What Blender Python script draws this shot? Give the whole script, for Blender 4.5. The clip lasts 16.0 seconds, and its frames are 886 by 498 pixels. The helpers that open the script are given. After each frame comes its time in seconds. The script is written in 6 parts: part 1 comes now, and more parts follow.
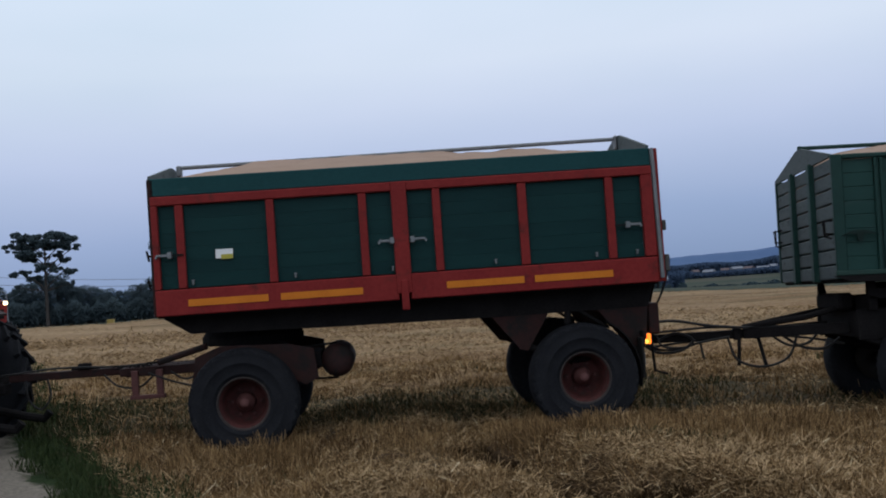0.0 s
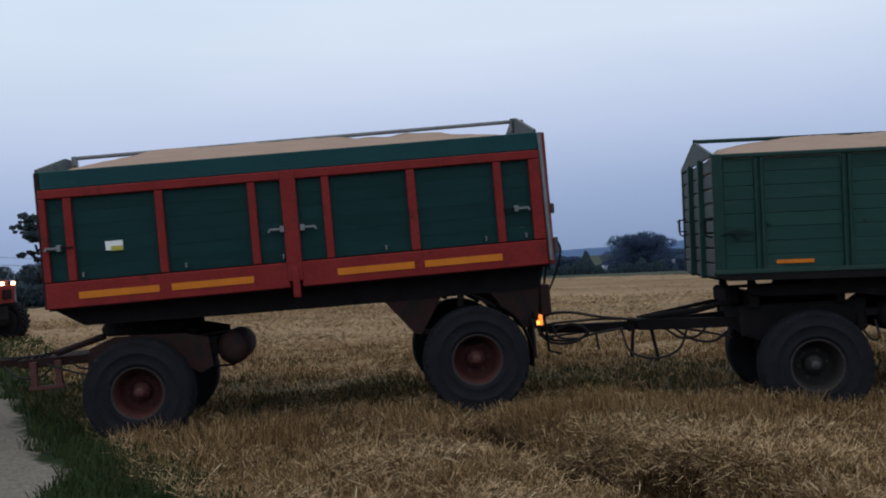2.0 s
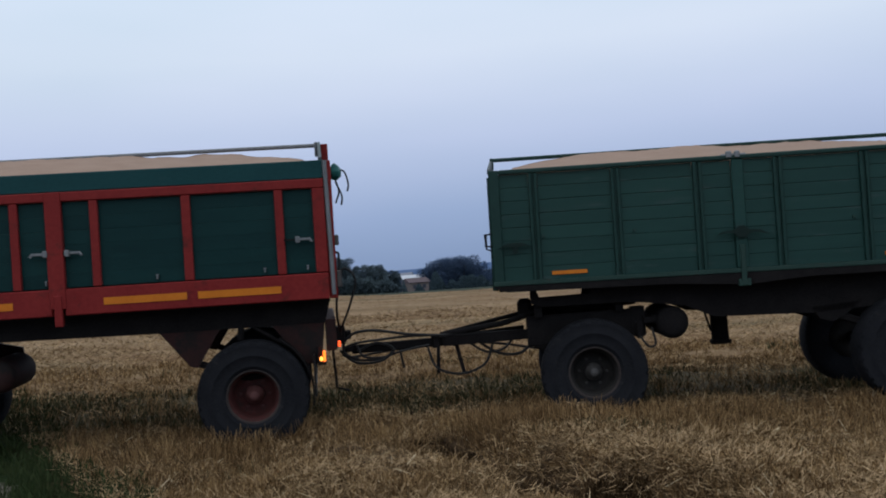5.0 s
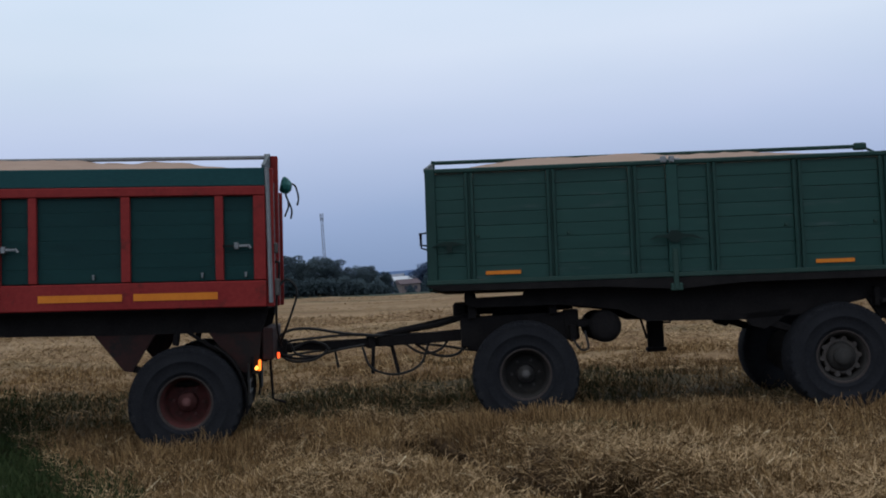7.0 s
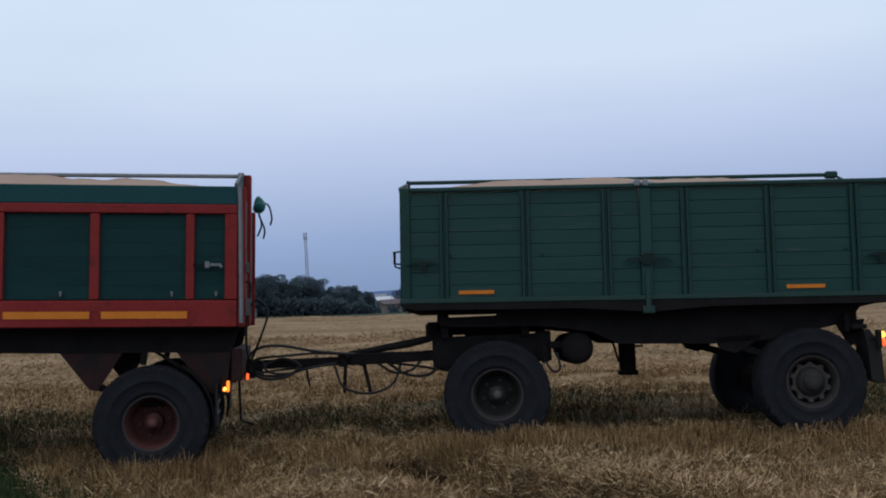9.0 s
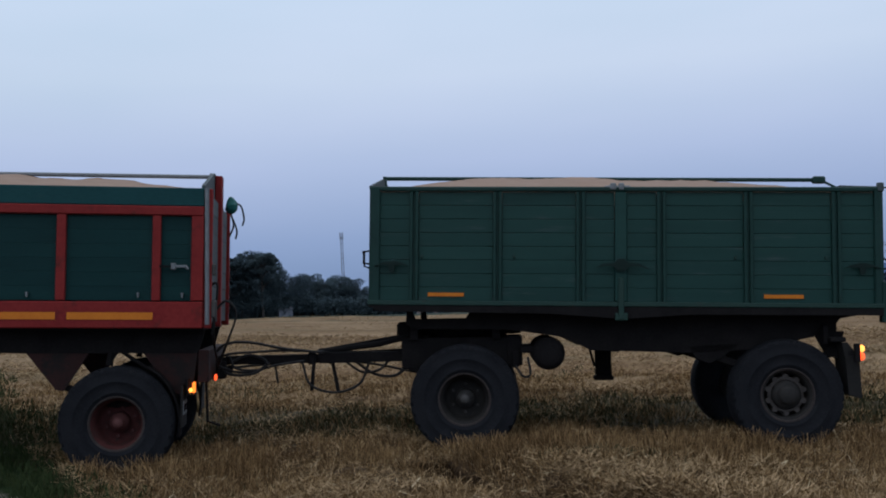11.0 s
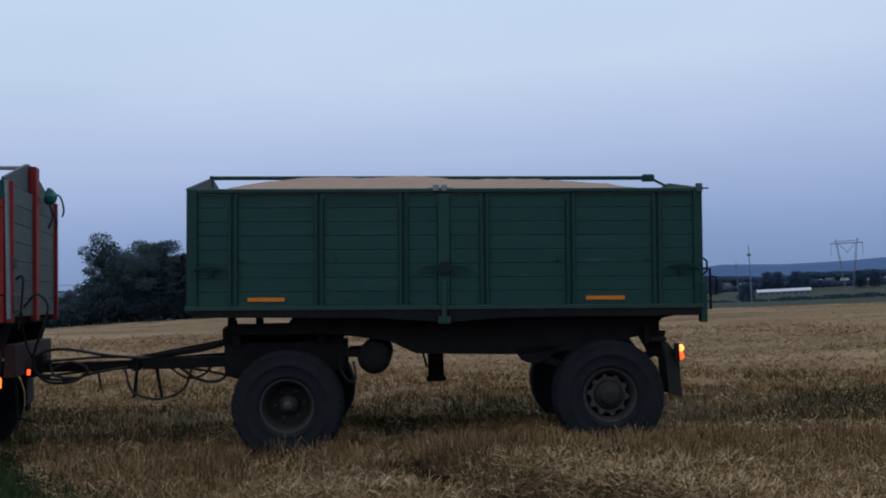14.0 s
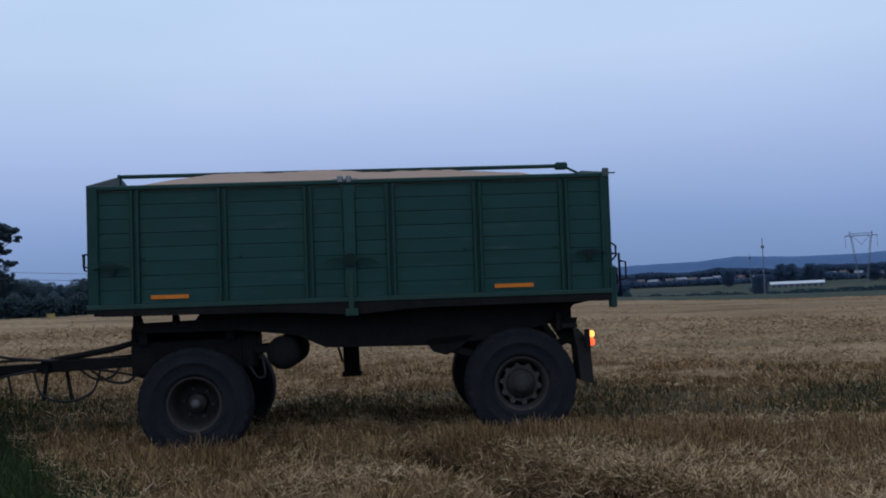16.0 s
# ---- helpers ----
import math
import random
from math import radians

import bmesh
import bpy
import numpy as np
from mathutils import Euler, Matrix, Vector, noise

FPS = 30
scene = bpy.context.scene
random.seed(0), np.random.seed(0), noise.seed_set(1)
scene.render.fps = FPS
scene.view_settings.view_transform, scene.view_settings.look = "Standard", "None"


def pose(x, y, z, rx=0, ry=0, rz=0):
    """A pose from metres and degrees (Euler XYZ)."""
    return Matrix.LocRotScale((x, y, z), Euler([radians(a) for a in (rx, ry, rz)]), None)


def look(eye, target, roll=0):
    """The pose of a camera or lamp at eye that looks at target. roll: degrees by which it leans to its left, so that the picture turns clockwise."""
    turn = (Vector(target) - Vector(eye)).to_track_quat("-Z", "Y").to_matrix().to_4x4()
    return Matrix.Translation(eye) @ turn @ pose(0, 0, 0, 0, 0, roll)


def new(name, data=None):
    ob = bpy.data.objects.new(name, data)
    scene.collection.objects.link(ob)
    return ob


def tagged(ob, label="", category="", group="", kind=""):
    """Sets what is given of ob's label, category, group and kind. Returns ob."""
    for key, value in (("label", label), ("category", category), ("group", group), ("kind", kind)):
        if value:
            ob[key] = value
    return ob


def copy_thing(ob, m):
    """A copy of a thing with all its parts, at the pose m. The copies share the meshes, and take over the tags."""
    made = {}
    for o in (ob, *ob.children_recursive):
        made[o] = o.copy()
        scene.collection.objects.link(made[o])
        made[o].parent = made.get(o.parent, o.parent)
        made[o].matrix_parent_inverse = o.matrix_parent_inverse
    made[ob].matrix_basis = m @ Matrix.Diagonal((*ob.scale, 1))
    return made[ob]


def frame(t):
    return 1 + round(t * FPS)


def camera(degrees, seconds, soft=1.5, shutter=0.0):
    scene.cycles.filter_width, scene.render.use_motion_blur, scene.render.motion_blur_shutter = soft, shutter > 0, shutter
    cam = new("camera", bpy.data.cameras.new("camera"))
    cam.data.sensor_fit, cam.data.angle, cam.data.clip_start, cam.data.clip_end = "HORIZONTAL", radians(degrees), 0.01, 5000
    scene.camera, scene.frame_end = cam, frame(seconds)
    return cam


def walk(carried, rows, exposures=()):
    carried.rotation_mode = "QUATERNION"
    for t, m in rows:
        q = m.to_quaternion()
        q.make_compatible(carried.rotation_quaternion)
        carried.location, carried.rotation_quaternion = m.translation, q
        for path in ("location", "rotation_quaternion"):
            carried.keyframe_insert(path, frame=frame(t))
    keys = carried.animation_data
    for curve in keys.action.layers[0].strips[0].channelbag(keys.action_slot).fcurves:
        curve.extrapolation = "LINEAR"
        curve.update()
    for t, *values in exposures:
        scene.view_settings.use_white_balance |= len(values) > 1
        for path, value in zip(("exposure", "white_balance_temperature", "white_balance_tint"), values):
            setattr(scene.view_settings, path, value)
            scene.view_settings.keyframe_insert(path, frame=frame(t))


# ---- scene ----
# ---- camera ----
# seconds, yaw to the left, pitch up, lean to the left (degrees); the camera stands on one spot
CAMERA_ROWS = (
    (0, 3.041, 1.576, -4.331),
    (0.5, 3.278, 1.773, -4.740),
    (1, 2.786, 1.261, -4.536),
    (1.5, 3.230, 0.989, -4.189),
    (2, 3.460, 0.634, -4.095),
    (2.5, 2.950, 0.975, -4.458),
    (3, 2.214, 0.706, -4.762),
    (3.5, 1.400, 0.894, -4.542),
    (4, 1.399, 0.840, -3.938),
    (4.5, 0.785, 0.956, -4.473),
    (7, 0.260, 1.036, -4.236),
    (7.5, -0.068, 1.323, -4.068),
    (8, -0.390, 1.365, -3.767),
    (8.5, -0.235, 1.615, -3.532),
    (9, -0.698, 2.081, -3.575),
    (11.5, 1.425, 2.248, -2.892),
    (12, 0.978, 1.724, -2.737),
    (12.5, -0.603, 1.880, -3.645),
    (13, -0.600, 2.162, -3.780),
    (13.5, -0.587, 1.910, -3.694),
    (14, -0.440, 2.076, -3.086),
    (14.5, 0.000, 1.400, -3.800),
    (15, 0.024, 1.153, -3.779),
    (15.5, -0.000, 1.528, -3.723),
    (16, 0.253, 1.596, -2.779),
)
EXPOSURES = ((0, 0.08, 6700, 10), (8.0, 0.08, 6650, 10), (9.2, 0.05, 6500, 10), (11.3, -0.10, 6300, 10), (13.0, -0.12, 6200, 10), (15.5, -0.15, 6000, 10), (16, -0.16, 5800, 10))

EYE = Vector((0, 0, 1.5))


def camera_pose(yaw, pitch, lean):
    y, p = radians(yaw), radians(pitch)
    way = Vector((-math.sin(y) * math.cos(p), math.cos(y) * math.cos(p), math.sin(p)))
    return look(EYE, EYE + way, lean)


cam = camera(45.0, 16.0, 1.9, 0.4)
walk(cam, [(t, camera_pose(y, p, r)) for t, y, p, r in CAMERA_ROWS],
     exposures=EXPOSURES)

# ---- sky and light: dusk under thin cloud ----
world = bpy.data.worlds.new("dusk_sky")
scene.world = world
world.use_nodes = True
wn, wl = world.node_tree.nodes, world.node_tree.links
background = wn["Background"]
coord = wn.new("ShaderNodeTexCoord")
axes = wn.new("ShaderNodeSeparateXYZ")
ramp = wn.new("ShaderNodeValToRGB")
wl.new(coord.outputs["Generated"], axes.inputs[0])
wl.new(axes.outputs["Z"], ramp.inputs["Fac"])
stops = [(0.0, (0.215, 0.305, 0.495)), (0.05, (0.292, 0.395, 0.615)), (0.12, (0.455, 0.558, 0.772)),
         (0.2, (0.60, 0.715, 0.87)), (0.30, (0.62, 0.76, 0.92)), (0.55, (0.86, 0.98, 1.12)), (1.0, (1.08, 1.20, 1.34))]
while len(ramp.color_ramp.elements) < len(stops):
    ramp.color_ramp.elements.new(0.5)
for el, (at, c) in zip(ramp.color_ramp.elements, stops):
    el.position, el.color = at, (*c, 1)
cloud = wn.new("ShaderNodeTexNoise")
cloud.inputs["Scale"].default_value, cloud.inputs["Detail"].default_value = 2.2, 3
stretch = wn.new("ShaderNodeMapping")
stretch.inputs["Scale"].default_value = (1, 1, 4)
wl.new(coord.outputs["Generated"], stretch.inputs["Vector"])
wl.new(stretch.outputs["Vector"], cloud.inputs["Vector"])
veil = wn.new("ShaderNodeMix")
veil.data_type, veil.blend_type = "RGBA", "MULTIPLY"
veil.inputs[0].default_value = 1.0
tone = wn.new("ShaderNodeValToRGB")
tone.color_ramp.elements[0].position, tone.color_ramp.elements[0].color = 0.3, (0.95, 0.96, 0.97, 1)
tone.color_ramp.elements[1].position, tone.color_ramp.elements[1].color = 0.7, (1.06, 1.02, 1.03, 1)
wl.new(cloud.outputs["Fac"], tone.inputs["Fac"])
wl.new(ramp.outputs["Color"], veil.inputs[6])
wl.new(tone.outputs["Color"], veil.inputs[7])
wl.new(veil.outputs[2], background.inputs["Color"])
background.inputs["Strength"].default_value = 1.0

sun = new("sun", bpy.data.lights.new("sun", "SUN"))
sun.data.energy, sun.data.angle, sun.data.color = 0.12, radians(40), (1.0, 0.93, 0.86)
sun.matrix_world = look((-6, -14, 9), (0, 0, 0))


# ---- materials ----
def material(name, base, other, rough=0.6, metal=0.0, fine=60.0, coarse=4.0, bump=0.15, wear=None, wear_amount=0.62,
             stretch=(1, 1, 1), each=0.0, space="Object", island=0.0, gloss=0.25):
    """Two tones mixed at two scales, with fine relief and, where given, worn patches of a third tone."""
    m = bpy.data.materials.new(name)
    m.use_nodes = True
    n, l = m.node_tree.nodes, m.node_tree.links
    shader = n["Principled BSDF"]
    tc, mp = n.new("ShaderNodeTexCoord"), n.new("ShaderNodeMapping")
    mp.inputs["Scale"].default_value = stretch
    l.new(tc.outputs[space], mp.inputs["Vector"])
    if each:
        own, far_off = n.new("ShaderNodeObjectInfo"), n.new("ShaderNodeMath")
        far_off.operation = "MULTIPLY"
        far_off.inputs[1].default_value = 61.0
        l.new(own.outputs["Random"], far_off.inputs[0])
        l.new(far_off.outputs[0], mp.inputs["Location"])
    big, small = n.new("ShaderNodeTexNoise"), n.new("ShaderNodeTexNoise")
    big.inputs["Scale"].default_value, big.inputs["Detail"].default_value = coarse, 5
    small.inputs["Scale"].default_value, small.inputs["Detail"].default_value = fine, 4
    for t in (big, small):
        l.new(mp.outputs["Vector"], t.inputs["Vector"])
    both = n.new("ShaderNodeMath")
    both.operation = "MULTIPLY_ADD"
    both.inputs[1].default_value = 0.55
    l.new(small.outputs["Fac"], both.inputs[0])
    half = n.new("ShaderNodeMath")
    half.operation = "MULTIPLY"
    half.inputs[1].default_value = 0.55
    l.new(big.outputs["Fac"], half.inputs[0])
    l.new(half.outputs[0], both.inputs[2])
    last = both.outputs[0]
    if each:
        info, add = n.new("ShaderNodeObjectInfo"), n.new("ShaderNodeMath")
        add.operation = "MULTIPLY_ADD"
        add.inputs[1].default_value = each
        l.new(info.outputs["Random"], add.inputs[0])
        l.new(last, add.inputs[2])
        last = add.outputs[0]
    if island:
        geo, add2 = n.new("ShaderNodeNewGeometry"), n.new("ShaderNodeMath")
        add2.operation = "MULTIPLY_ADD"
        add2.inputs[1].default_value = island
        l.new(geo.outputs["Random Per Island"], add2.inputs[0])
        shift = n.new("ShaderNodeMath")
        shift.operation = "SUBTRACT"
        shift.inputs[1].default_value = island / 2
        l.new(last, shift.inputs[0])
        l.new(shift.outputs[0], add2.inputs[2])
        last = add2.outputs[0]
    ramp2 = n.new("ShaderNodeValToRGB")
    ramp2.color_ramp.elements[0].position, ramp2.color_ramp.elements[0].color = 0.32, (*base, 1)
    ramp2.color_ramp.elements[1].position, ramp2.color_ramp.elements[1].color = 0.78, (*other, 1)
    l.new(last, ramp2.inputs["Fac"])
    colour = ramp2.outputs["Color"]
    if wear:
        worn, edge = n.new("ShaderNodeTexNoise"), n.new("ShaderNodeValToRGB")
        worn.inputs["Scale"].default_value, worn.inputs["Detail"].default_value = coarse * 1.7, 9
        worn.inputs["Roughness"].default_value = 0.7
        l.new(mp.outputs["Vector"], worn.inputs["Vector"])
        edge.color_ramp.elements[0].position, edge.color_ramp.elements[1].position = wear_amount, wear_amount + 0.12
        l.new(worn.outputs["Fac"], edge.inputs["Fac"])
        mix = n.new("ShaderNodeMix")
        mix.data_type = "RGBA"
        l.new(edge.outputs["Color"], mix.inputs[0])
        l.new(colour, mix.inputs[6])
        mix.inputs[7].default_value = (*wear, 1)
        colour = mix.outputs[2]
    l.new(colour, shader.inputs["Base Color"])
    shader.inputs["Roughness"].default_value, shader.inputs["Metallic"].default_value = rough, metal
    shader.inputs["Specular IOR Level"].default_value = gloss
    if bump:
        bp = n.new("ShaderNodeBump")
        bp.inputs["Strength"].default_value, bp.inputs["Distance"].default_value = bump, 0.01
        l.new(last, bp.inputs["Height"])
        l.new(bp.outputs["Normal"], shader.inputs["Normal"])
    return m


def glowing(name, colour, strength):
    m = bpy.data.materials.new(name)
    m.use_nodes = True
    s = m.node_tree.nodes["Principled BSDF"]
    s.inputs["Base Color"].default_value = (*colour, 1)
    s.inputs["Emission Color"].default_value, s.inputs["Emission Strength"].default_value = (*colour, 1), strength
    return m


def leafy(name, base, other, fine, coarse, each=0.1):
    """Leaves: two tones by clump and by tree, with half of the light passing through the blade."""
    m = material(name, base, other, 0.9, fine=fine, coarse=coarse, bump=0, each=each, gloss=0.05)
    n, l = m.node_tree.nodes, m.node_tree.links
    shader, out = n["Principled BSDF"], n["Material Output"]
    colour = shader.inputs["Base Color"].links[0].from_socket
    thin, half = n.new("ShaderNodeBsdfTranslucent"), n.new("ShaderNodeMixShader")
    l.new(colour, thin.inputs["Color"])
    half.inputs[0].default_value = 0.5
    l.new(shader.outputs[0], half.inputs[1])
    l.new(thin.outputs[0], half.inputs[2])
    l.new(half.outputs[0], out.inputs["Surface"])
    return m


RED_PAINT = material("red_paint", (0.14, 0.00957, 0.0104), (0.216, 0.0224, 0.02), 0.55, fine=30, coarse=2.5, wear=(0.068, 0.0144, 0.0112), wear_amount=0.57, gloss=0.15)
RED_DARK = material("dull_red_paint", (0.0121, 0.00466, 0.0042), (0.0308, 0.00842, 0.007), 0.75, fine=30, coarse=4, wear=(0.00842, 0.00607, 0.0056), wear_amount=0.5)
PANEL_GREEN = material("dark_green_board", (0.00198, 0.018, 0.0198), (0.0054, 0.0333, 0.0333), 0.55, fine=22, coarse=1.6, stretch=(1, 1, 5), wear=(0.009, 0.0414, 0.0423), wear_amount=0.60, each=0.12, gloss=0.12)
BAND_GREEN = material("blue_green_band", (0.0034, 0.036, 0.040), (0.0085, 0.056, 0.060), 0.55, fine=20, coarse=1.5, stretch=(1, 1, 3), wear=(0.017, 0.056, 0.060), wear_amount=0.60, gloss=0.15)
LATCH_IRON = material("dark_latch_iron", (0.0055, 0.013, 0.012), (0.012, 0.024, 0.021), 0.7, fine=40, coarse=8, wear=(0.02, 0.03, 0.028), wear_amount=0.6, gloss=0.1)
GREEN_PAINT = material("green_paint", (0.00501, 0.0291, 0.0255), (0.0102, 0.0453, 0.0388), 0.55, fine=34, coarse=1.8, stretch=(0.55, 1, 5), wear=(0.0376, 0.062, 0.0602), wear_amount=0.585, each=0.16, gloss=0.2)
GREEN_RIB = material("dark_green_paint", (0.00447, 0.0241, 0.0206), (0.00946, 0.0396, 0.0335), 0.55, fine=30, coarse=5, wear=(0.0258, 0.0387, 0.0361), wear_amount=0.60, gloss=0.2)
GREEN_EDGE = material("worn_green_paint", (0.00749, 0.03, 0.0242), (0.0156, 0.0426, 0.0346), 0.6, fine=40, coarse=6, wear=(0.0288, 0.0288, 0.023), wear_amount=0.58)
GREY_BOARD = material("grey_weathered_board", (0.0316, 0.0443, 0.0485), (0.0632, 0.0802, 0.0843), 0.7, fine=30, coarse=4, stretch=(1, 1, 3), wear=(0.0126, 0.0232, 0.0232), wear_amount=0.55, each=0.2)
GALVANISED = material("galvanised_steel", (0.13, 0.14, 0.149), (0.217, 0.229, 0.239), 0.55, 0.6, fine=80, coarse=8, bump=0.05)
DARK_STEEL = material("dirty_dark_steel", (0.00799, 0.00755, 0.00815), (0.0183, 0.0168, 0.0168), 0.85, fine=40, coarse=6, wear=(0.0242, 0.0183, 0.0157), wear_amount=0.64, gloss=0.03)
ROOF_GREY = material("grey_roof", (0.128, 0.143, 0.18), (0.18, 0.195, 0.232), 0.7, fine=1, coarse=0.1)
RUBBER = material("tyre_rubber", (0.00881, 0.0097, 0.012), (0.0199, 0.0208, 0.0239), 0.9, fine=50, coarse=5, wear=(0.0367, 0.0351, 0.0351), wear_amount=0.60, gloss=0.05)
HOSE = material("black_hose", (0.010, 0.010, 0.011), (0.022, 0.022, 0.022), 0.6, fine=50, coarse=8, bump=0)
RIM_RED = material("faded_red_rim", (0.040, 0.012, 0.011), (0.090, 0.024, 0.022), 0.8, fine=40, coarse=8, wear=(0.035, 0.018, 0.015), wear_amount=0.5)
RIM_GREY = material("dirty_grey_rim", (0.013, 0.0125, 0.012), (0.030, 0.027, 0.025), 0.8, fine=40, coarse=8, wear=(0.02, 0.015, 0.012), wear_amount=0.55)
HUB_GREY = material("bare_grey_hub", (0.0398, 0.0383, 0.0374), (0.0795, 0.0748, 0.0725), 0.6, 0.3, fine=40, coarse=8)
HUB_DARK = material("rusty_dark_hub", (0.0377, 0.0331, 0.0311), (0.0753, 0.0653, 0.0602), 0.7, fine=40, coarse=8, wear=(0.0151, 0.011, 0.00907), wear_amount=0.55)
HUB_RED = material("pale_red_hub", (0.0608, 0.0218, 0.0205), (0.102, 0.0397, 0.0365), 0.7, fine=40, coarse=8, wear=(0.032, 0.016, 0.0128), wear_amount=0.6)
RIM_LIP = material("scuffed_rim_lip", (0.0264, 0.022, 0.0207), (0.0572, 0.044, 0.041), 0.7, 0.2, fine=40, coarse=7, wear=(0.0132, 0.0106, 0.0088), wear_amount=0.56)
YELLOW_TAPE = material("orange_reflector", (0.459, 0.123, 0.0068), (0.561, 0.174, 0.0102), 0.45, fine=40, coarse=6, wear=(0.255, 0.102, 0.0255), wear_amount=0.66)
WHITE_PLATE = material("white_enamel_plate", (0.62, 0.64, 0.64), (0.74, 0.75, 0.75), 0.5, bump=0)
YELLOW_PLATE = material("yellow_sticker", (0.34, 0.31, 0.05), (0.42, 0.37, 0.07), 0.6, bump=0)
FADED_YELLOW = material("faded_yellow_plastic", (0.22, 0.17, 0.05), (0.30, 0.24, 0.08), 0.7, fine=20, coarse=3)
GRAIN = material("wheat_grain", (0.227, 0.149, 0.108), (0.292, 0.203, 0.154), 0.95, fine=140, coarse=5, bump=0.4)
TEAL_CLOTH = material("teal_plastic", (0.0075, 0.08, 0.075), (0.015, 0.12, 0.11), 0.5, fine=20, coarse=6)
MUD_FLAP = material("rubber_flap", (0.0084, 0.0084, 0.0084), (0.018, 0.0168, 0.0156), 0.85)
LAMP_ORANGE = glowing("lit_orange_lamp", (1.0, 0.20, 0.02), 1.9)
LAMP_HOT = glowing("lit_yellow_bulb", (1.0, 0.40, 0.07), 2.6)
LAMP_RED = glowing("lit_red_lamp", (1.0, 0.09, 0.02), 2.0)
LAMP_WHITE = glowing("lit_headlamp", (1.0, 0.72, 0.42), 5.0)
GLASS = bpy.data.materials.new("cab_glass")
GLASS.use_nodes = True
gs = GLASS.node_tree.nodes["Principled BSDF"]
gs.inputs["Base Color"].default_value, gs.inputs["Roughness"].default_value, gs.inputs["Transmission Weight"].default_value = (0.7, 0.8, 0.85, 1), 0.03, 1.0
STRAW = material("straw", (0.0867, 0.0529, 0.0228), (0.418, 0.289, 0.162), 0.85, fine=9, coarse=0.6, bump=0, wear=(0.0918, 0.051, 0.0194), wear_amount=0.54, island=0.8, gloss=0.08)
STUBBLE = material("stubble", (0.0765, 0.0421, 0.0171), (0.291, 0.186, 0.0889), 0.85, fine=9, coarse=0.5, bump=0, wear=(0.0632, 0.0323, 0.0125), wear_amount=0.55, island=0.65, gloss=0.08)
PALE_STRAW = material("pale_stalks", (0.35, 0.262, 0.146), (0.564, 0.456, 0.292), 0.75, fine=9, coarse=0.6, bump=0, island=0.6)
# straw coloured dark to stand for shade in the rut
SHADE_STRAW = material("shade_straw", (0.0164, 0.00983, 0.00468), (0.0889, 0.0524, 0.0225), 0.9, fine=9, coarse=0.6, bump=0, island=0.5, gloss=0.08)
WEED = material("field_weeds", (0.0211, 0.0244, 0.0112), (0.0761, 0.0693, 0.0331), 0.85, fine=6, coarse=0.6, bump=0, island=0.4, gloss=0.08)
GRASS = material("verge_grass", (0.0128, 0.0253, 0.00851), (0.0385, 0.0527, 0.0194), 0.75, fine=6, coarse=0.7, bump=0, island=0.3, gloss=0.08)
# field-edge leaves, with a bluish haze tint mixed into the colour
LEAF = leafy("dark_bluish_leaves", (0.0343, 0.0533, 0.0685), (0.0838, 0.116, 0.13), 0.6, 0.15, 0.15)
# distance haze is painted into the next two leaf colours as blue
LEAF_FAR = leafy("haze_tinted_leaves", (0.040, 0.066, 0.115), (0.060, 0.092, 0.150), 0.15, 0.02)
LEAF_MID = leafy("haze_tinted_valley_leaves", (0.0248, 0.0428, 0.0562), (0.0405, 0.063, 0.0742), 0.25, 0.05)
BARK = material("bark", (0.030, 0.026, 0.024), (0.07, 0.06, 0.055), 0.9, fine=12, coarse=2, stretch=(1, 1, 0.2))
# pale town wall, greyed blue to carry distance haze in its colour
WALL_PALE = material("hazy_pale_render", (0.102, 0.114, 0.144), (0.138, 0.15, 0.18), 0.9, fine=2, coarse=0.3, each=0.2)
WALL_OCHRE = material("ochre_render", (0.128, 0.105, 0.101), (0.165, 0.135, 0.124), 0.9, fine=2, coarse=0.3)
ROOF_TILE = material("brown_roof", (0.072, 0.057, 0.066), (0.102, 0.078, 0.084), 0.9, fine=2, coarse=0.3, each=0.2)
ROOF_WHITE = material("white_sheet_roof", (0.357, 0.381, 0.416), (0.428, 0.452, 0.488), 0.5, fine=1, coarse=0.1)
WINDOW_DARK = material("dark_window", (0.03, 0.035, 0.05), (0.05, 0.055, 0.07), 0.2, bump=0)
PYLON_STEEL = material("grey_lattice_steel", (0.10, 0.11, 0.13), (0.16, 0.17, 0.19), 0.7, bump=0)
# the hills' blue is air haze put into the base colour
HILL = material("haze_blue_hill", (0.0328, 0.0727, 0.168), (0.0438, 0.092, 0.191), 1.0, fine=0.02, coarse=0.004, bump=0)


# ---- mesh helpers ----
def mesh_of(bm, name, mat, smooth=False):
    me = bpy.data.meshes.new(name)
    bm.to_mesh(me)
    bm.free()
    me.materials.append(mat)
    if smooth:
        me.shade_smooth()
    return me


def part(name, bm, mat, parent, label="", smooth=False, at=None):
    me = bm if isinstance(bm, bpy.types.Mesh) else mesh_of(bm, name, mat, smooth)
    ob = new(name, me)
    ob.parent = parent
    if at is not None:
        ob.matrix_basis = at
    if label:
        ob["label"] = label
    return ob


def box(bm, x0, x1, y0, y1, z0, z1, bevel=0.0):
    made = bmesh.ops.create_cube(bm, size=1)["verts"]
    for v in made:
        v.co = Vector(((x0 + x1) / 2 + v.co.x * (x1 - x0), (y0 + y1) / 2 + v.co.y * (y1 - y0), (z0 + z1) / 2 + v.co.z * (z1 - z0)))
    if bevel:
        edges = list({e for v in made for e in v.link_edges})
        bmesh.ops.bevel(bm, geom=edges, offset=bevel, segments=1, affect="EDGES")
    return bm


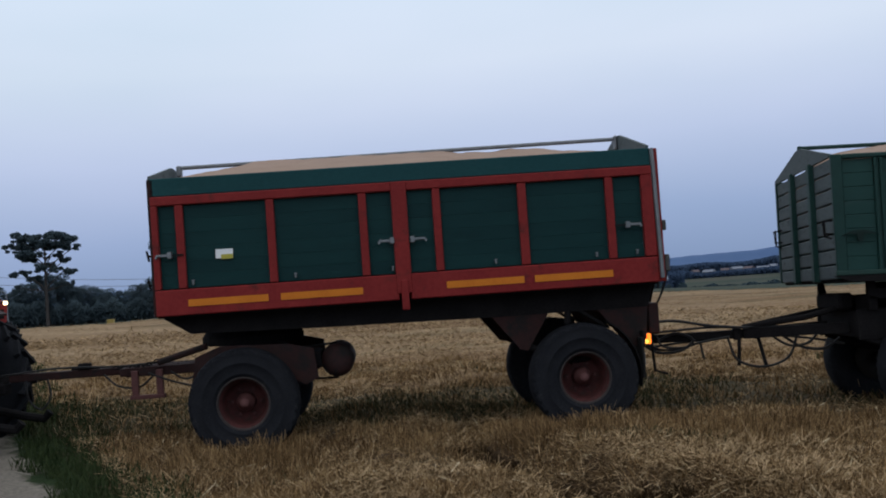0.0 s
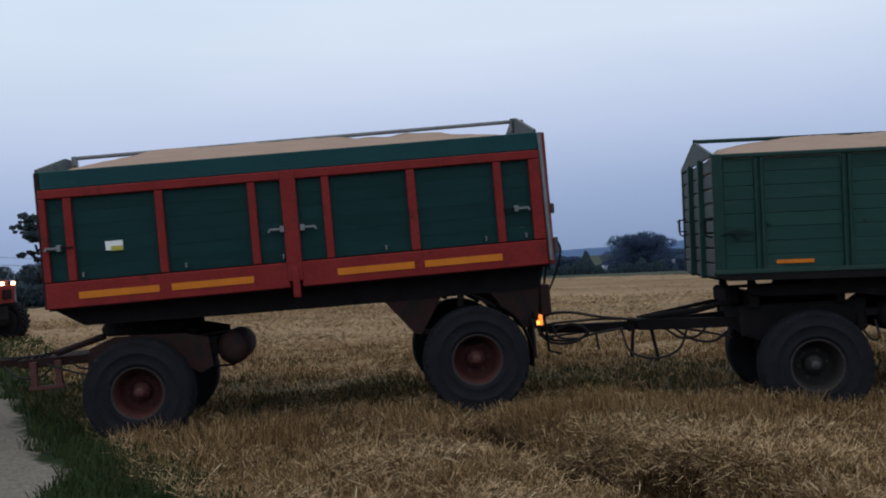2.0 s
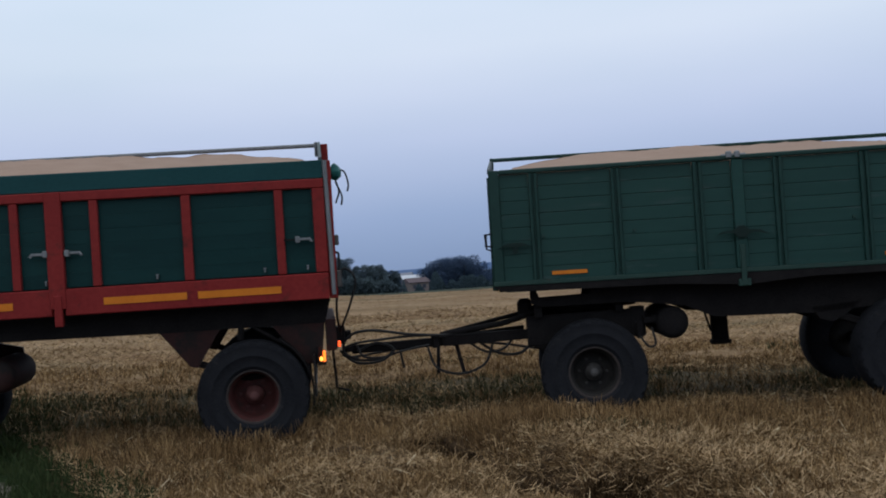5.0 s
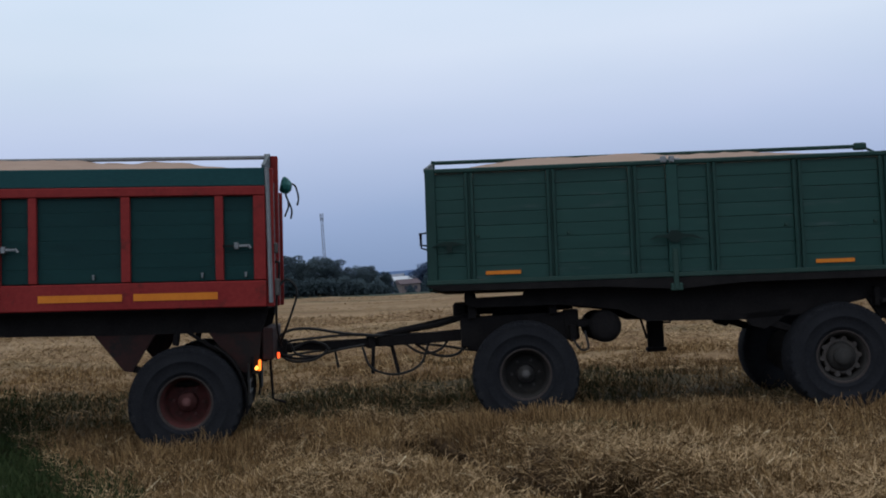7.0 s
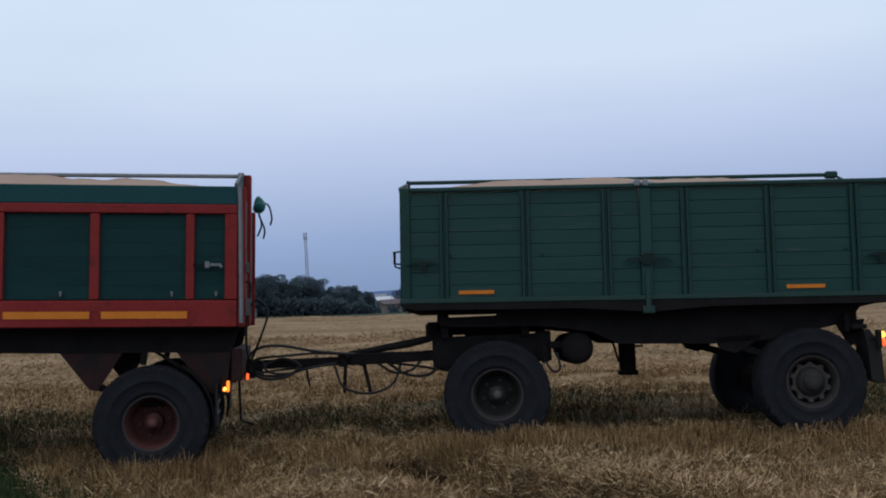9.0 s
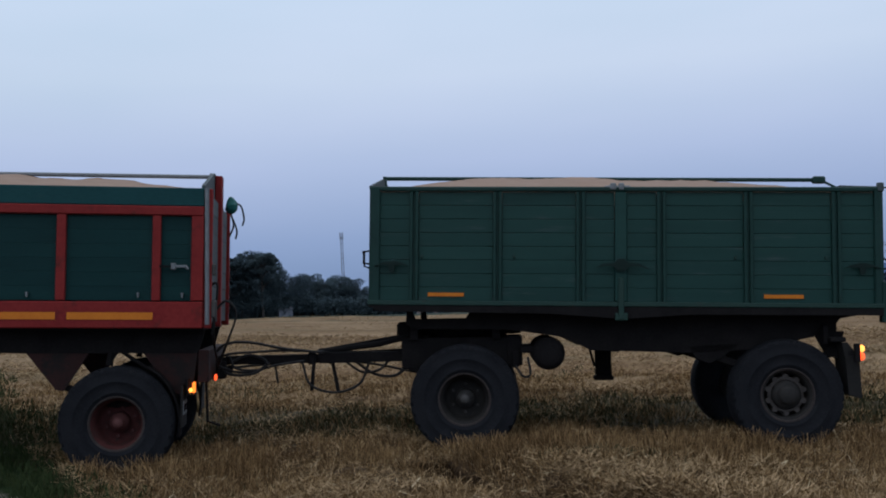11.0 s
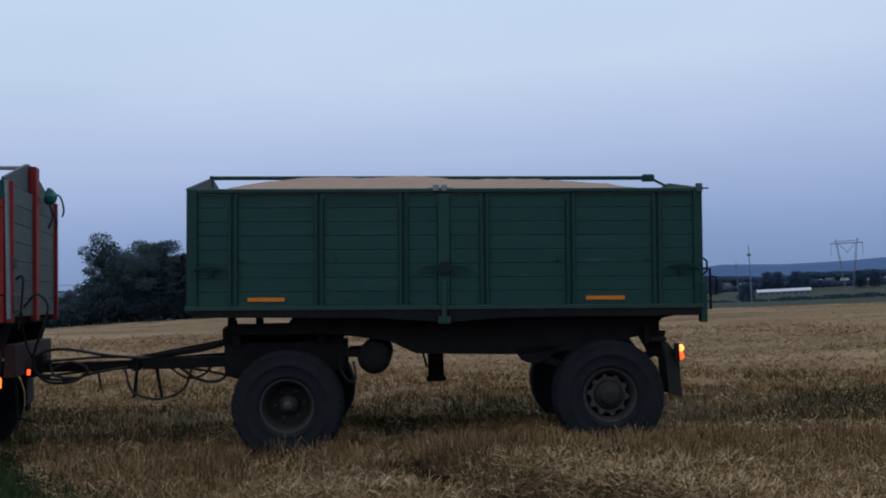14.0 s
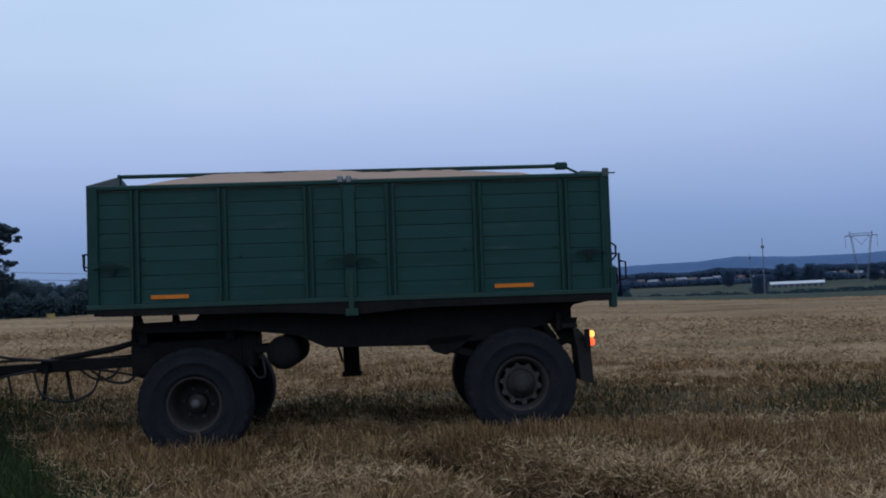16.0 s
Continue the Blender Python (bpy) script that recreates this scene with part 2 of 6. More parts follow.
def boxes(*specs, bevel=0.0):
    bm = bmesh.new()
    for s in specs:
        box(bm, *s, bevel=bevel)
    return bm


def prism(bm, outline, y0, y1):
    """A plate: an outline in x and z, from y0 to y1."""
    a = [bm.verts.new((x, y0, z)) for x, z in outline]
    b = [bm.verts.new((x, y1, z)) for x, z in outline]
    bm.faces.new(a)
    bm.faces.new(b[::-1])
    for i in range(len(a)):
        j = (i + 1) % len(a)
        bm.faces.new((a[j], a[i], b[i], b[j]))
    bmesh.ops.recalc_face_normals(bm, faces=bm.faces)
    return bm


def tube(bm, points, r, seg=8, r_end=None):
    """A round bar along a line of points."""
    pts = [Vector(p) for p in points]
    rings = []
    for i, p in enumerate(pts):
        way = (pts[min(i + 1, len(pts) - 1)] - pts[max(i - 1, 0)]).normalized()
        side = way.cross(Vector((0.13, 0.31, 0.94)) if abs(way.z) < 0.9 else Vector((1, 0.1, 0))).normalized()
        up = side.cross(way)
        rr = r if r_end is None else r + (r_end - r) * i / (len(pts) - 1)
        rings.append([bm.verts.new(p + rr * (math.cos(k) * side + math.sin(k) * up)) for k in (2 * math.pi * j / seg for j in range(seg))])
    for a, b in zip(rings, rings[1:]):
        for j in range(seg):
            bm.faces.new((a[j], a[(j + 1) % seg], b[(j + 1) % seg], b[j]))
    bm.faces.new(rings[0][::-1])
    bm.faces.new(rings[-1])
    bmesh.ops.recalc_face_normals(bm, faces=bm.faces)
    return bm


def curve(points, steps=6):
    """A smooth line through the points."""
    p = [Vector(q) for q in points]
    p = [2 * p[0] - p[1]] + p + [2 * p[-1] - p[-2]]
    out = []
    for a, b, c, d in zip(p, p[1:], p[2:], p[3:]):
        for i in range(steps):
            t = i / steps
            out.append(0.5 * (2 * b + (c - a) * t + (2 * a - 5 * b + 4 * c - d) * t * t + (3 * b - a - 3 * c + d) * t**3))
    return out + [p[-2]]


def turned(bm, profile, seg=32, closed=False):
    """A body of revolution round y, from a profile of (radius, y); closed: a ring with a hole through it."""
    rings = [[bm.verts.new((r * math.cos(a), y, r * math.sin(a))) for a in (2 * math.pi * k / seg for k in range(seg))] for r, y in profile]
    for a, b in zip(rings, rings[1:] + (rings[:1] if closed else [])):
        for j in range(seg):
            bm.faces.new((a[j], a[(j + 1) % seg], b[(j + 1) % seg], b[j]))
    if not closed:
        bm.faces.new(rings[0])
        bm.faces.new(rings[-1][::-1])
    bmesh.ops.recalc_face_normals(bm, faces=bm.faces)
    return bm


def empty(name, m=None):
    ob = new(name)
    ob.empty_display_size = 0.3
    if m is not None:
        ob.matrix_basis = m
    return ob


# ---- the ground: one sheet from the camera's feet to the hills ----
PROFILE_X = (-60, -40, -20, -12, -8, -6, -4.5, -3, -1, 0.5, 2, 4, 6, 9, 20, 60)
PROFILE_Z = (0.6, 0.6, 0.6, 0.44, 0.30, 0.16, 0.05, -0.03, -0.01, -0.04, -0.11, -0.17, -0.24, -0.30, -0.5, -1.0)
EDGE_AZ = (-180, -60, -22, -18, -12.6, -7, -2, 1.5, 5, 10, 15, 21, 25, 60, 180)
EDGE_EL = (-1.2, -1.8, -1.93, -1.91, -1.79, -1.56, -1.37, -1.32, -1.22, -1.0, -0.98, -1.05, -0.95, -0.9, -1.2)
FIELD_END = 95.0


def smooth01(a, b, x):
    t = min(1.0, max(0.0, (x - a) / (b - a)))
    return t * t * (3 - 2 * t)


def ground_z(x, y):
    r, az = math.hypot(x, y), math.degrees(math.atan2(-x, y))
    near = float(np.interp(x, PROFILE_X, PROFILE_Z))
    edge = 1.5 + min(r, FIELD_END) * math.tan(radians(float(np.interp(az, EDGE_AZ, EDGE_EL))))
    k = smooth01(14, 62, r)
    z = near * (1 - k) + edge * k
    if r > FIELD_END:
        z += (-16 - z) * smooth01(FIELD_END, 420, r)
    if 4 < r < 90:
        z += 0.05 * noise.noise((x * 0.35, y * 0.35, 0)) + 0.03 * noise.noise((x * 1.3, y * 1.3, 4)) + (0.02 * noise.noise((x * 4, y * 4, 9)) if r < 40 else 0)
    if 5 < r < 13:
        # tufts and hollows of trodden straw
        z += (0.045 * noise.noise((x * 3.1, y * 3.4, 51)) + 0.022 * noise.noise((x * 7.5, y * 7.5, 57))) * (1 - smooth01(11, 13, r))
    if 14 < r < FIELD_END:
        # low windrows left across the field
        z += 0.10 * smooth01(14, 20, r) * max(0.0, noise.noise((x * 0.22, y * 0.75, 61)) + 0.5 * noise.noise((x * 0.9, y * 1.6, 67)) - 0.12)
    if 4.5 < r < 30:
        k = smooth01(4.5, 6, r) * (1 - smooth01(18, 30, r))
        z += k * (0.075 * noise.noise((x * 0.9, y * 1.1, 21)) + 0.06 * max(0, noise.noise((x * 2.3, y * 2.3, 33))))
        # the edge of a straw swath, and a rut along it
        s = x - 0.42 * (9.05 - y)
        if y < 9.8:
            z += k * 0.17 * (smooth01(-0.05, 0.22, s) * (1 - smooth01(0.5, 2.6, s)) - 0.95 * math.exp(-((s + 0.20) / 0.16) ** 2)) * (1 - smooth01(8.8, 9.8, y))
    return z


def track_edge(y):
    """The verge of the farm track: everything with smaller x is gravel."""
    return -3.49 - 0.585 * (y - 7.8)


def ground_mesh():
    az = [-180 + 10 * i for i in range(15)] + [-30 + 0.2 * i for i in range(301)] + [40 + 10 * i for i in range(14)]
    radii = [0.4, 1.2, 2.2, 3.4, 4.4]
    while radii[-1] < 40:
        radii.append(radii[-1] * 1.011)
    while radii[-1] < 100:
        radii.append(radii[-1] * 1.018)
    while radii[-1] < 4600:
        radii.append(radii[-1] * 1.05)
    verts, faces = [(0, 0, ground_z(0, 0))], []
    for r in radii:
        for a in az:
            x, y = -r * math.sin(radians(a)), r * math.cos(radians(a))
            verts.append((x, y, ground_z(x, y)))
    n = len(az)
    for j in range(n):
        faces.append((0, 1 + (j + 1) % n, 1 + j))
    for i in range(len(radii) - 1):
        for j in range(n):
            a, b = 1 + i * n + j, 1 + i * n + (j + 1) % n
            faces.append((a, b, b + n, a + n))
    me = bpy.data.meshes.new("ground")
    me.from_pydata(verts, [], faces)
    me.shade_smooth()
    return me


def ground_material():
    m = bpy.data.materials.new("field_and_meadow")
    m.use_nodes = True
    n, l = m.node_tree.nodes, m.node_tree.links
    shader = n["Principled BSDF"]
    shader.inputs["Roughness"].default_value = 0.95
    shader.inputs["Specular IOR Level"].default_value = 0.08
    tc = n.new("ShaderNodeTexCoord")

    def ramp_of(value, *steps):
        node = n.new("ShaderNodeValToRGB")
        while len(node.color_ramp.elements) < len(steps):
            node.color_ramp.elements.new(0.5)
        for e, (p, c) in zip(node.color_ramp.elements, steps):
            e.position, e.color = p, (*c, 1) if len(c) == 3 else c
        l.new(value, node.inputs["Fac"])
        return node.outputs["Color"]

    def noise_of(scale, detail=6, stretch=(1, 1, 1), rough=0.6):
        mp, t = n.new("ShaderNodeMapping"), n.new("ShaderNodeTexNoise")
        mp.inputs["Scale"].default_value = stretch
        t.inputs["Scale"].default_value, t.inputs["Detail"].default_value, t.inputs["Roughness"].default_value = scale, detail, rough
        l.new(tc.outputs["Object"], mp.inputs["Vector"])
        l.new(mp.outputs["Vector"], t.inputs["Vector"])
        return t.outputs["Fac"]

    def mixed(fac, a, b):
        node = n.new("ShaderNodeMix")
        node.data_type = "RGBA"
        l.new(fac, node.inputs[0])
        l.new(a, node.inputs[6])
        l.new(b, node.inputs[7])
        return node.outputs[2]

    def maths(op, a, b, c=None):
        node = n.new("ShaderNodeMath")
        node.operation = op
        for i, v in enumerate((a, b, c)):
            if v is None:
                continue
            if isinstance(v, (int, float)):
                node.inputs[i].default_value = v
            else:
                l.new(v, node.inputs[i])
        return node.outputs[0]

    axes = n.new("ShaderNodeSeparateXYZ")
    l.new(tc.outputs["Object"], axes.inputs[0])
    grain = noise_of(14, 8)
    straw = ramp_of(grain, (0.32, (0.0646, 0.0364, 0.0173)), (0.5, (0.139, 0.081, 0.0389)), (0.70, (0.241, 0.158, 0.084)))
    patches = ramp_of(noise_of(0.22, 7, (0.35, 1.3, 1), 0.65), (0.40, (0, 0, 0)), (0.62, (1, 1, 1)))
    pale = ramp_of(noise_of(5, 8), (0.3, (0.171, 0.111, 0.0588)), (0.7, (0.305, 0.215, 0.129)))
    straw = mixed(patches, straw, pale)
    # dark near ground: soil plus the shade between stalks, in one colour
    shaded_soil = ramp_of(noise_of(22, 8), (0.3, (0.0129, 0.00795, 0.00524)), (0.7, (0.0693, 0.0421, 0.022)))
    straw = mixed(ramp_of(maths("MULTIPLY", axes.outputs["Y"], 0.05), (0.5, (0.8, 0.8, 0.8)), (0.85, (0, 0, 0))), straw, shaded_soil)
    # darker, weedy lanes along the rows
    lanes = ramp_of(noise_of(0.16, 6, (0.25, 2.2, 1), 0.6), (0.53, (0, 0, 0)), (0.66, (0.7, 0.7, 0.7)))
    weeds = ramp_of(noise_of(9, 6), (0.3, (0.021, 0.017, 0.00867)), (0.7, (0.0663, 0.0509, 0.0255)))
    stale = ramp_of(noise_of(4, 6), (0.3, (0.0485, 0.0409, 0.0189)), (0.7, (0.115, 0.0909, 0.0462)))
    straw = mixed(lanes, straw, stale)
    # shadows of the straw rows, painted as dark brown dashes
    dashes = ramp_of(noise_of(0.85, 7, (0.5, 2.4, 1), 0.7), (0.60, (0, 0, 0)), (0.70, (0.6, 0.6, 0.6)))
    row_shade = ramp_of(noise_of(6, 6), (0.3, (0.0398, 0.0245, 0.0126)), (0.7, (0.0955, 0.0612, 0.0326)))
    straw = mixed(dashes, straw, row_shade)
    x, y = axes.outputs["X"], axes.outputs["Y"]
    # the swath's shade along the rut, painted as near-black ground
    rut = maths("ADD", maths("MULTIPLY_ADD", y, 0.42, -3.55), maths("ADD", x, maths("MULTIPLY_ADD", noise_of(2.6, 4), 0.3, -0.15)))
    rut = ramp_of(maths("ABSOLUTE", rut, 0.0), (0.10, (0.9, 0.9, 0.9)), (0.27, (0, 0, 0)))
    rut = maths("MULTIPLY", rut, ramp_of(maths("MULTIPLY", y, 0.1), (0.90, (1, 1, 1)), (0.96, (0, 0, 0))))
    rut_shade = ramp_of(noise_of(18, 8), (0.3, (0.00738, 0.00443, 0.00314)), (0.7, (0.0276, 0.016, 0.00941)))
    straw = mixed(rut, straw, rut_shade)
    ragged = maths("MULTIPLY_ADD", noise_of(1.6, 6), 2.2, -1.1)
    # the weedy strip between y 11.5 and 14.5, darkened for shade under the trailers
    strip = maths("SUBTRACT", 1.0, maths("ABSOLUTE", maths("MULTIPLY_ADD", maths("ADD", maths("SUBTRACT", y, 13.0), ragged), 0.34, 0.0), 0.0))
    strip = ramp_of(strip, (0.05, (0, 0, 0)), (0.5, (0.9, 0.9, 0.9)))
    straw = mixed(strip, straw, weeds)
    off = maths("ADD", maths("ADD", x, maths("MULTIPLY_ADD", y, 0.585, -1.07)), maths("MULTIPLY", ragged, 0.45))
    verge = ramp_of(off, (0.45, (1, 1, 1)), (0.95, (0, 0, 0)))
    grass = ramp_of(noise_of(11, 7), (0.3, (0.00543, 0.0136, 0.00362)), (0.7, (0.0204, 0.0339, 0.00998)))
    straw = mixed(verge, straw, grass)
    bare = ramp_of(maths("ADD", off, -0.08), (0.0, (1, 1, 1)), (0.12, (0, 0, 0)))
    gravel = ramp_of(noise_of(30, 8), (0.3, (0.108, 0.0928, 0.0769)), (0.7, (0.19, 0.168, 0.14)))
    straw = mixed(bare, straw, gravel)
    reach = n.new("ShaderNodeVectorMath")
    reach.operation = "LENGTH"
    l.new(tc.outputs["Object"], reach.inputs[0])
    far = ramp_of(maths("MULTIPLY", reach.outputs["Value"], 0.005), (0.477, (0, 0, 0)), (0.49, (1, 1, 1)))
    meadow = ramp_of(noise_of(0.006, 6, (1, 1, 1), 0.6), (0.35, (0.0211, 0.0313, 0.0238)), (0.5, (0.0299, 0.0401, 0.0278)), (0.60, (0.0509, 0.0492, 0.0356)), (0.75, (0.0238, 0.0339, 0.0305)))
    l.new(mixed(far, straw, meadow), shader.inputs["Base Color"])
    bp = n.new("ShaderNodeBump")
    bp.inputs["Strength"].default_value, bp.inputs["Distance"].default_value = 0.6, 0.04
    l.new(grain, bp.inputs["Height"])
    l.new(bp.outputs["Normal"], shader.inputs["Normal"])
    return m


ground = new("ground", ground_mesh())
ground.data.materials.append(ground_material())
tagged(ground, "harvested grain field with stubble, straw and a weedy track verge", "field", kind="structure")


def at_angle(az, r):
    """The place on the ground at that angle to the left of straight ahead and that distance."""
    x, y = -r * math.sin(radians(az)), r * math.cos(radians(az))
    return x, y, ground_z(x, y)


def height_at(el, r):
    return 1.5 + r * math.tan(radians(el))


def hill_range(name, base_r, points, label):
    """A long wooded ridge, drawn up from the plain along an arc; points of (angle, rise in degrees)."""
    azs, els = [p[0] for p in points], [p[1] for p in points]
    bm = bmesh.new()
    cols = []
    a = azs[0]
    while a <= azs[-1]:
        el = float(np.interp(a, azs, els)) + 0.03 * noise.noise((a * 1.1, 0, 1)) + 0.012 * noise.noise((a * 6, 0, 5))
        col = []
        for k in range(7):
            f = k / 6
            r = base_r * (0.86 + 0.14 * f)
            x, y = -r * math.sin(radians(a)), r * math.cos(radians(a))
            top = height_at(el, base_r)
            col.append(bm.verts.new((x, y, -18 + (top + 18) * smooth01(0, 1, f))))
        x, y = -base_r * 1.1 * math.sin(radians(a)), base_r * 1.1 * math.cos(radians(a))
        col.append(bm.verts.new((x, y, -20)))
        cols.append(col)
        a += 0.25
    for p, q in zip(cols, cols[1:]):
        for k in range(7):
            bm.faces.new((p[k], q[k], q[k + 1], p[k + 1]))
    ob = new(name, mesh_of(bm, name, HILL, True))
    return tagged(ob, label, "hill", kind="structure")


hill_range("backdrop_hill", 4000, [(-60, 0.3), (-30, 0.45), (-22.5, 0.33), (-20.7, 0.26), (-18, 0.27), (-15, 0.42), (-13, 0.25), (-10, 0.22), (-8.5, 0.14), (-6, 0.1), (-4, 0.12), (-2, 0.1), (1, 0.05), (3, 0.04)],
           "long wooded hill on the horizon behind the plain, coloured haze-blue")
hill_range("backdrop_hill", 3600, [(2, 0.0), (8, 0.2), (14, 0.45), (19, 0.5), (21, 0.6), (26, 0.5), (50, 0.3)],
           "low ridge on the horizon behind the trees, coloured haze-blue")


# ---- wheels ----
# profiles of (radius, y), closed: a deep dished rim, and a rim with a flush hub
DISH = [(0.02, 0.10), (0.11, 0.10), (0.165, 0.12), (0.188, 0.105), (0.204, 0.02), (0.216, -0.09), (0.236, -0.125), (0.246, -0.13), (0.248, -0.11), (0.232, -0.06), (0.232, 0.15), (0.02, 0.15)]
SPIDER = [(0.02, -0.01), (0.15, -0.01), (0.165, 0.05), (0.19, 0.08), (0.20, 0.0), (0.210, -0.10), (0.225, -0.125), (0.246, -0.13), (0.238, -0.06), (0.238, 0.13), (0.02, 0.13)]
SIDEWALL = [(0.236, -0.12), (0.256, -0.146), (0.272, -0.151), (0.278, -0.160), (0.290, -0.161), (0.296, -0.157), (0.34, -0.170), (0.372, -0.176), (0.378, -0.182), (0.390, -0.183), (0.396, -0.179), (0.44, -0.180), (0.470, -0.176), (0.478, -0.180), (0.488, -0.172), (0.505, -0.145), (0.518, -0.10), (0.520, 0.0),
            (0.518, 0.10), (0.505, 0.145), (0.485, 0.170), (0.40, 0.18), (0.30, 0.158), (0.236, 0.12)]


def wheel(trailer, rim_mat, hub_mat, style):
    """A trailer wheel that turns round its y axis; its outer face looks to -y."""
    w = part("wheel", turned(bmesh.new(), DISH if style == "cone" else SPIDER, 36, True), rim_mat, trailer, smooth=True)
    part("rim_lip", turned(bmesh.new(), [(0.229, -0.126), (0.236, -0.139), (0.247, -0.142), (0.255, -0.139), (0.258, -0.128), (0.247, -0.120)], 44, True), RIM_LIP, w, "scuffed pale rim lip", True)
    part("tyre", turned(bmesh.new(), SIDEWALL, 56, True), RUBBER, w, "worn black rubber tyre", True)
    blocks = bmesh.new()
    for k in range(30):
        a = 2 * math.pi * k / 30
        made = box(bmesh.new(), -0.034, 0.034, -0.1785, -0.166, 0.478, 0.499)
        made.transform(Matrix.Rotation(a, 4, "Y"))
        me = bpy.data.meshes.new("block")
        made.to_mesh(me)
        made.free()
        blocks.from_mesh(me)
        bpy.data.meshes.remove(me)
    tagged(part("shoulder_tread", blocks, RUBBER, w), kind="stuff")
    lugs = bmesh.new()
    for k in range(48):
        a = 2 * math.pi * k / 48
        for y0, y1, s in ((-0.150, -0.045, 0.03), (0.045, 0.150, -0.03)):
            made = box(bmesh.new(), -0.012, 0.012, y0, y1, 0.508, 0.5212)
            for v in made.verts:
                v.co.x += s * (v.co.y / 0.15)
                v.co.z -= 0.012 if abs(v.co.y) > 0.1 else 0.0
            made.transform(Matrix.Rotation(a, 4, "Y"))
            me = bpy.data.meshes.new("lug")
            made.to_mesh(me)
            made.free()
            lugs.from_mesh(me)
            bpy.data.meshes.remove(me)
    tagged(part("tread", lugs, RUBBER, w), kind="stuff")
    if style == "ring":
        part("hub_flange", turned(bmesh.new(), [(0.140, -0.01), (0.172, -0.01), (0.172, -0.055), (0.140, -0.07)], 30, True), hub_mat, w, "dark scalloped hub ring", True)
        part("hub_drum", turned(bmesh.new(), [(0.145, -0.03), (0.135, -0.085), (0.10, -0.115), (0.0, -0.12)], 24), RIM_GREY, w, "dark dirty hub drum", True)
    part("hub_cap", turned(bmesh.new(), [(0.095, 0.105), (0.09, 0.04), (0.072, 0.0), (0.052, -0.01), (0.048, -0.065), (0.036, -0.08), (0.0, -0.082)] if style == "cone" else [(0.09, -0.13), (0.088, -0.15), (0.06, -0.165), (0.0, -0.168)], 20), hub_mat if style == "cone" else RIM_GREY, w, "dull hub cap", True)
    bolts = 6 if style == "cone" else 10
    for k in range(bolts):
        a = 2 * math.pi * k / bolts
        if style == "cone":
            b = tube(bmesh.new(), [(0.135 * math.cos(a), 0.11, 0.135 * math.sin(a)), (0.135 * math.cos(a), 0.075, 0.135 * math.sin(a))], 0.014, 6)
        else:
            b = tube(bmesh.new(), [(0.172 * math.cos(a), 0.03, 0.172 * math.sin(a)), (0.172 * math.cos(a), -0.065, 0.172 * math.sin(a))], 0.027, 8)
        part("wheel_nut", b, hub_mat, w)
    return w


def board_mesh(name, length, height, depth, mat, c=0.012):
    """A board along x with chamfered long edges, its face at -y; centred on x, its foot at z 0."""
    bm = bmesh.new()
    prof = [(0, depth), (0, c * 0.6), (c, 0), (height - c, 0), (height, c * 0.6), (height, depth)]
    a = [bm.verts.new((-length / 2, y, z)) for z, y in prof]
    b = [bm.verts.new((length / 2, y, z)) for z, y in prof]
    bm.faces.new(a)
    bm.faces.new(b[::-1])
    for i in range(len(a)):
        j = (i + 1) % len(a)
        bm.faces.new((a[j], a[i], b[i], b[j]))
    bmesh.ops.recalc_face_normals(bm, faces=bm.faces)
    return mesh_of(bm, name, mat)


def boarded(parent, spans, z0, z1, count, y, mat, turn=0.0, gap=0.006, depth=0.02, c=0.01):
    """Boards one above the other in each span of x; turn lays the wall round z (90: across the front or back)."""
    h = (z1 - z0) / count
    for a, b in spans:
        me = board_mesh("board", b - a, h - gap, depth, mat, c)
        for i in range(count):
            m = pose(0, 0, 0, 0, 0, turn) @ pose((a + b) / 2, y + 0.0015 * math.sin(7.0 * i + 13 * a), z0 + i * h, 0, 0, 0)
            part("board", me, mat, parent, at=m)


def grain_heap(name, length, width, z_edge, rise, seed, tail=0.0):
    """A load of grain, heaped along the middle, with uneven humps."""
    bm = bmesh.new()
    nx, ny = 90, 36
    grid = []
    for i in range(nx + 1):
        row = []
        for j in range(ny + 1):
            u, v = i / nx * 2 - 1, j / ny * 2 - 1
            ends = 1 - 0.50 * max(0.0, (abs(u) - 0.45) / 0.55) ** 2 - 0.42 * smooth01(0.93, 1.0, abs(u))
            across = (1 - abs(v)) ** 0.85
            ends -= tail * smooth01(-0.35, 0.9, u) * ends
            hump = 1 + 0.15 * noise.noise((u * 4.2 + seed, v * 0.7, seed)) + 0.06 * noise.noise((u * 13, v * 4, seed + 3))
            z = z_edge + rise * ends * across * hump + 0.006 * noise.noise((u * 40, v * 20, seed))
            row.append(bm.verts.new((u * length / 2, v * width / 2, z)))
        grid.append(row)
    for i in range(nx):
        for j in range(ny):
            bm.faces.new((grid[i][j], grid[i + 1][j], grid[i + 1][j + 1], grid[i][j + 1]))
    low = [grid[0][j] for j in range(ny + 1)] + [grid[i][ny] for i in range(1, nx + 1)] + [grid[nx][j] for j in range(ny - 1, -1, -1)] + [grid[i][0] for i in range(nx - 1, 0, -1)]
    feet = [bm.verts.new((v.co.x, v.co.y, z_edge - 0.5)) for v in low]
    for i in range(len(low)):
        j = (i + 1) % len(low)
        bm.faces.new((low[i], low[j], feet[j], feet[i]))
    bm.faces.new(feet)
    bmesh.ops.recalc_face_normals(bm, faces=bm.faces)
    return bm


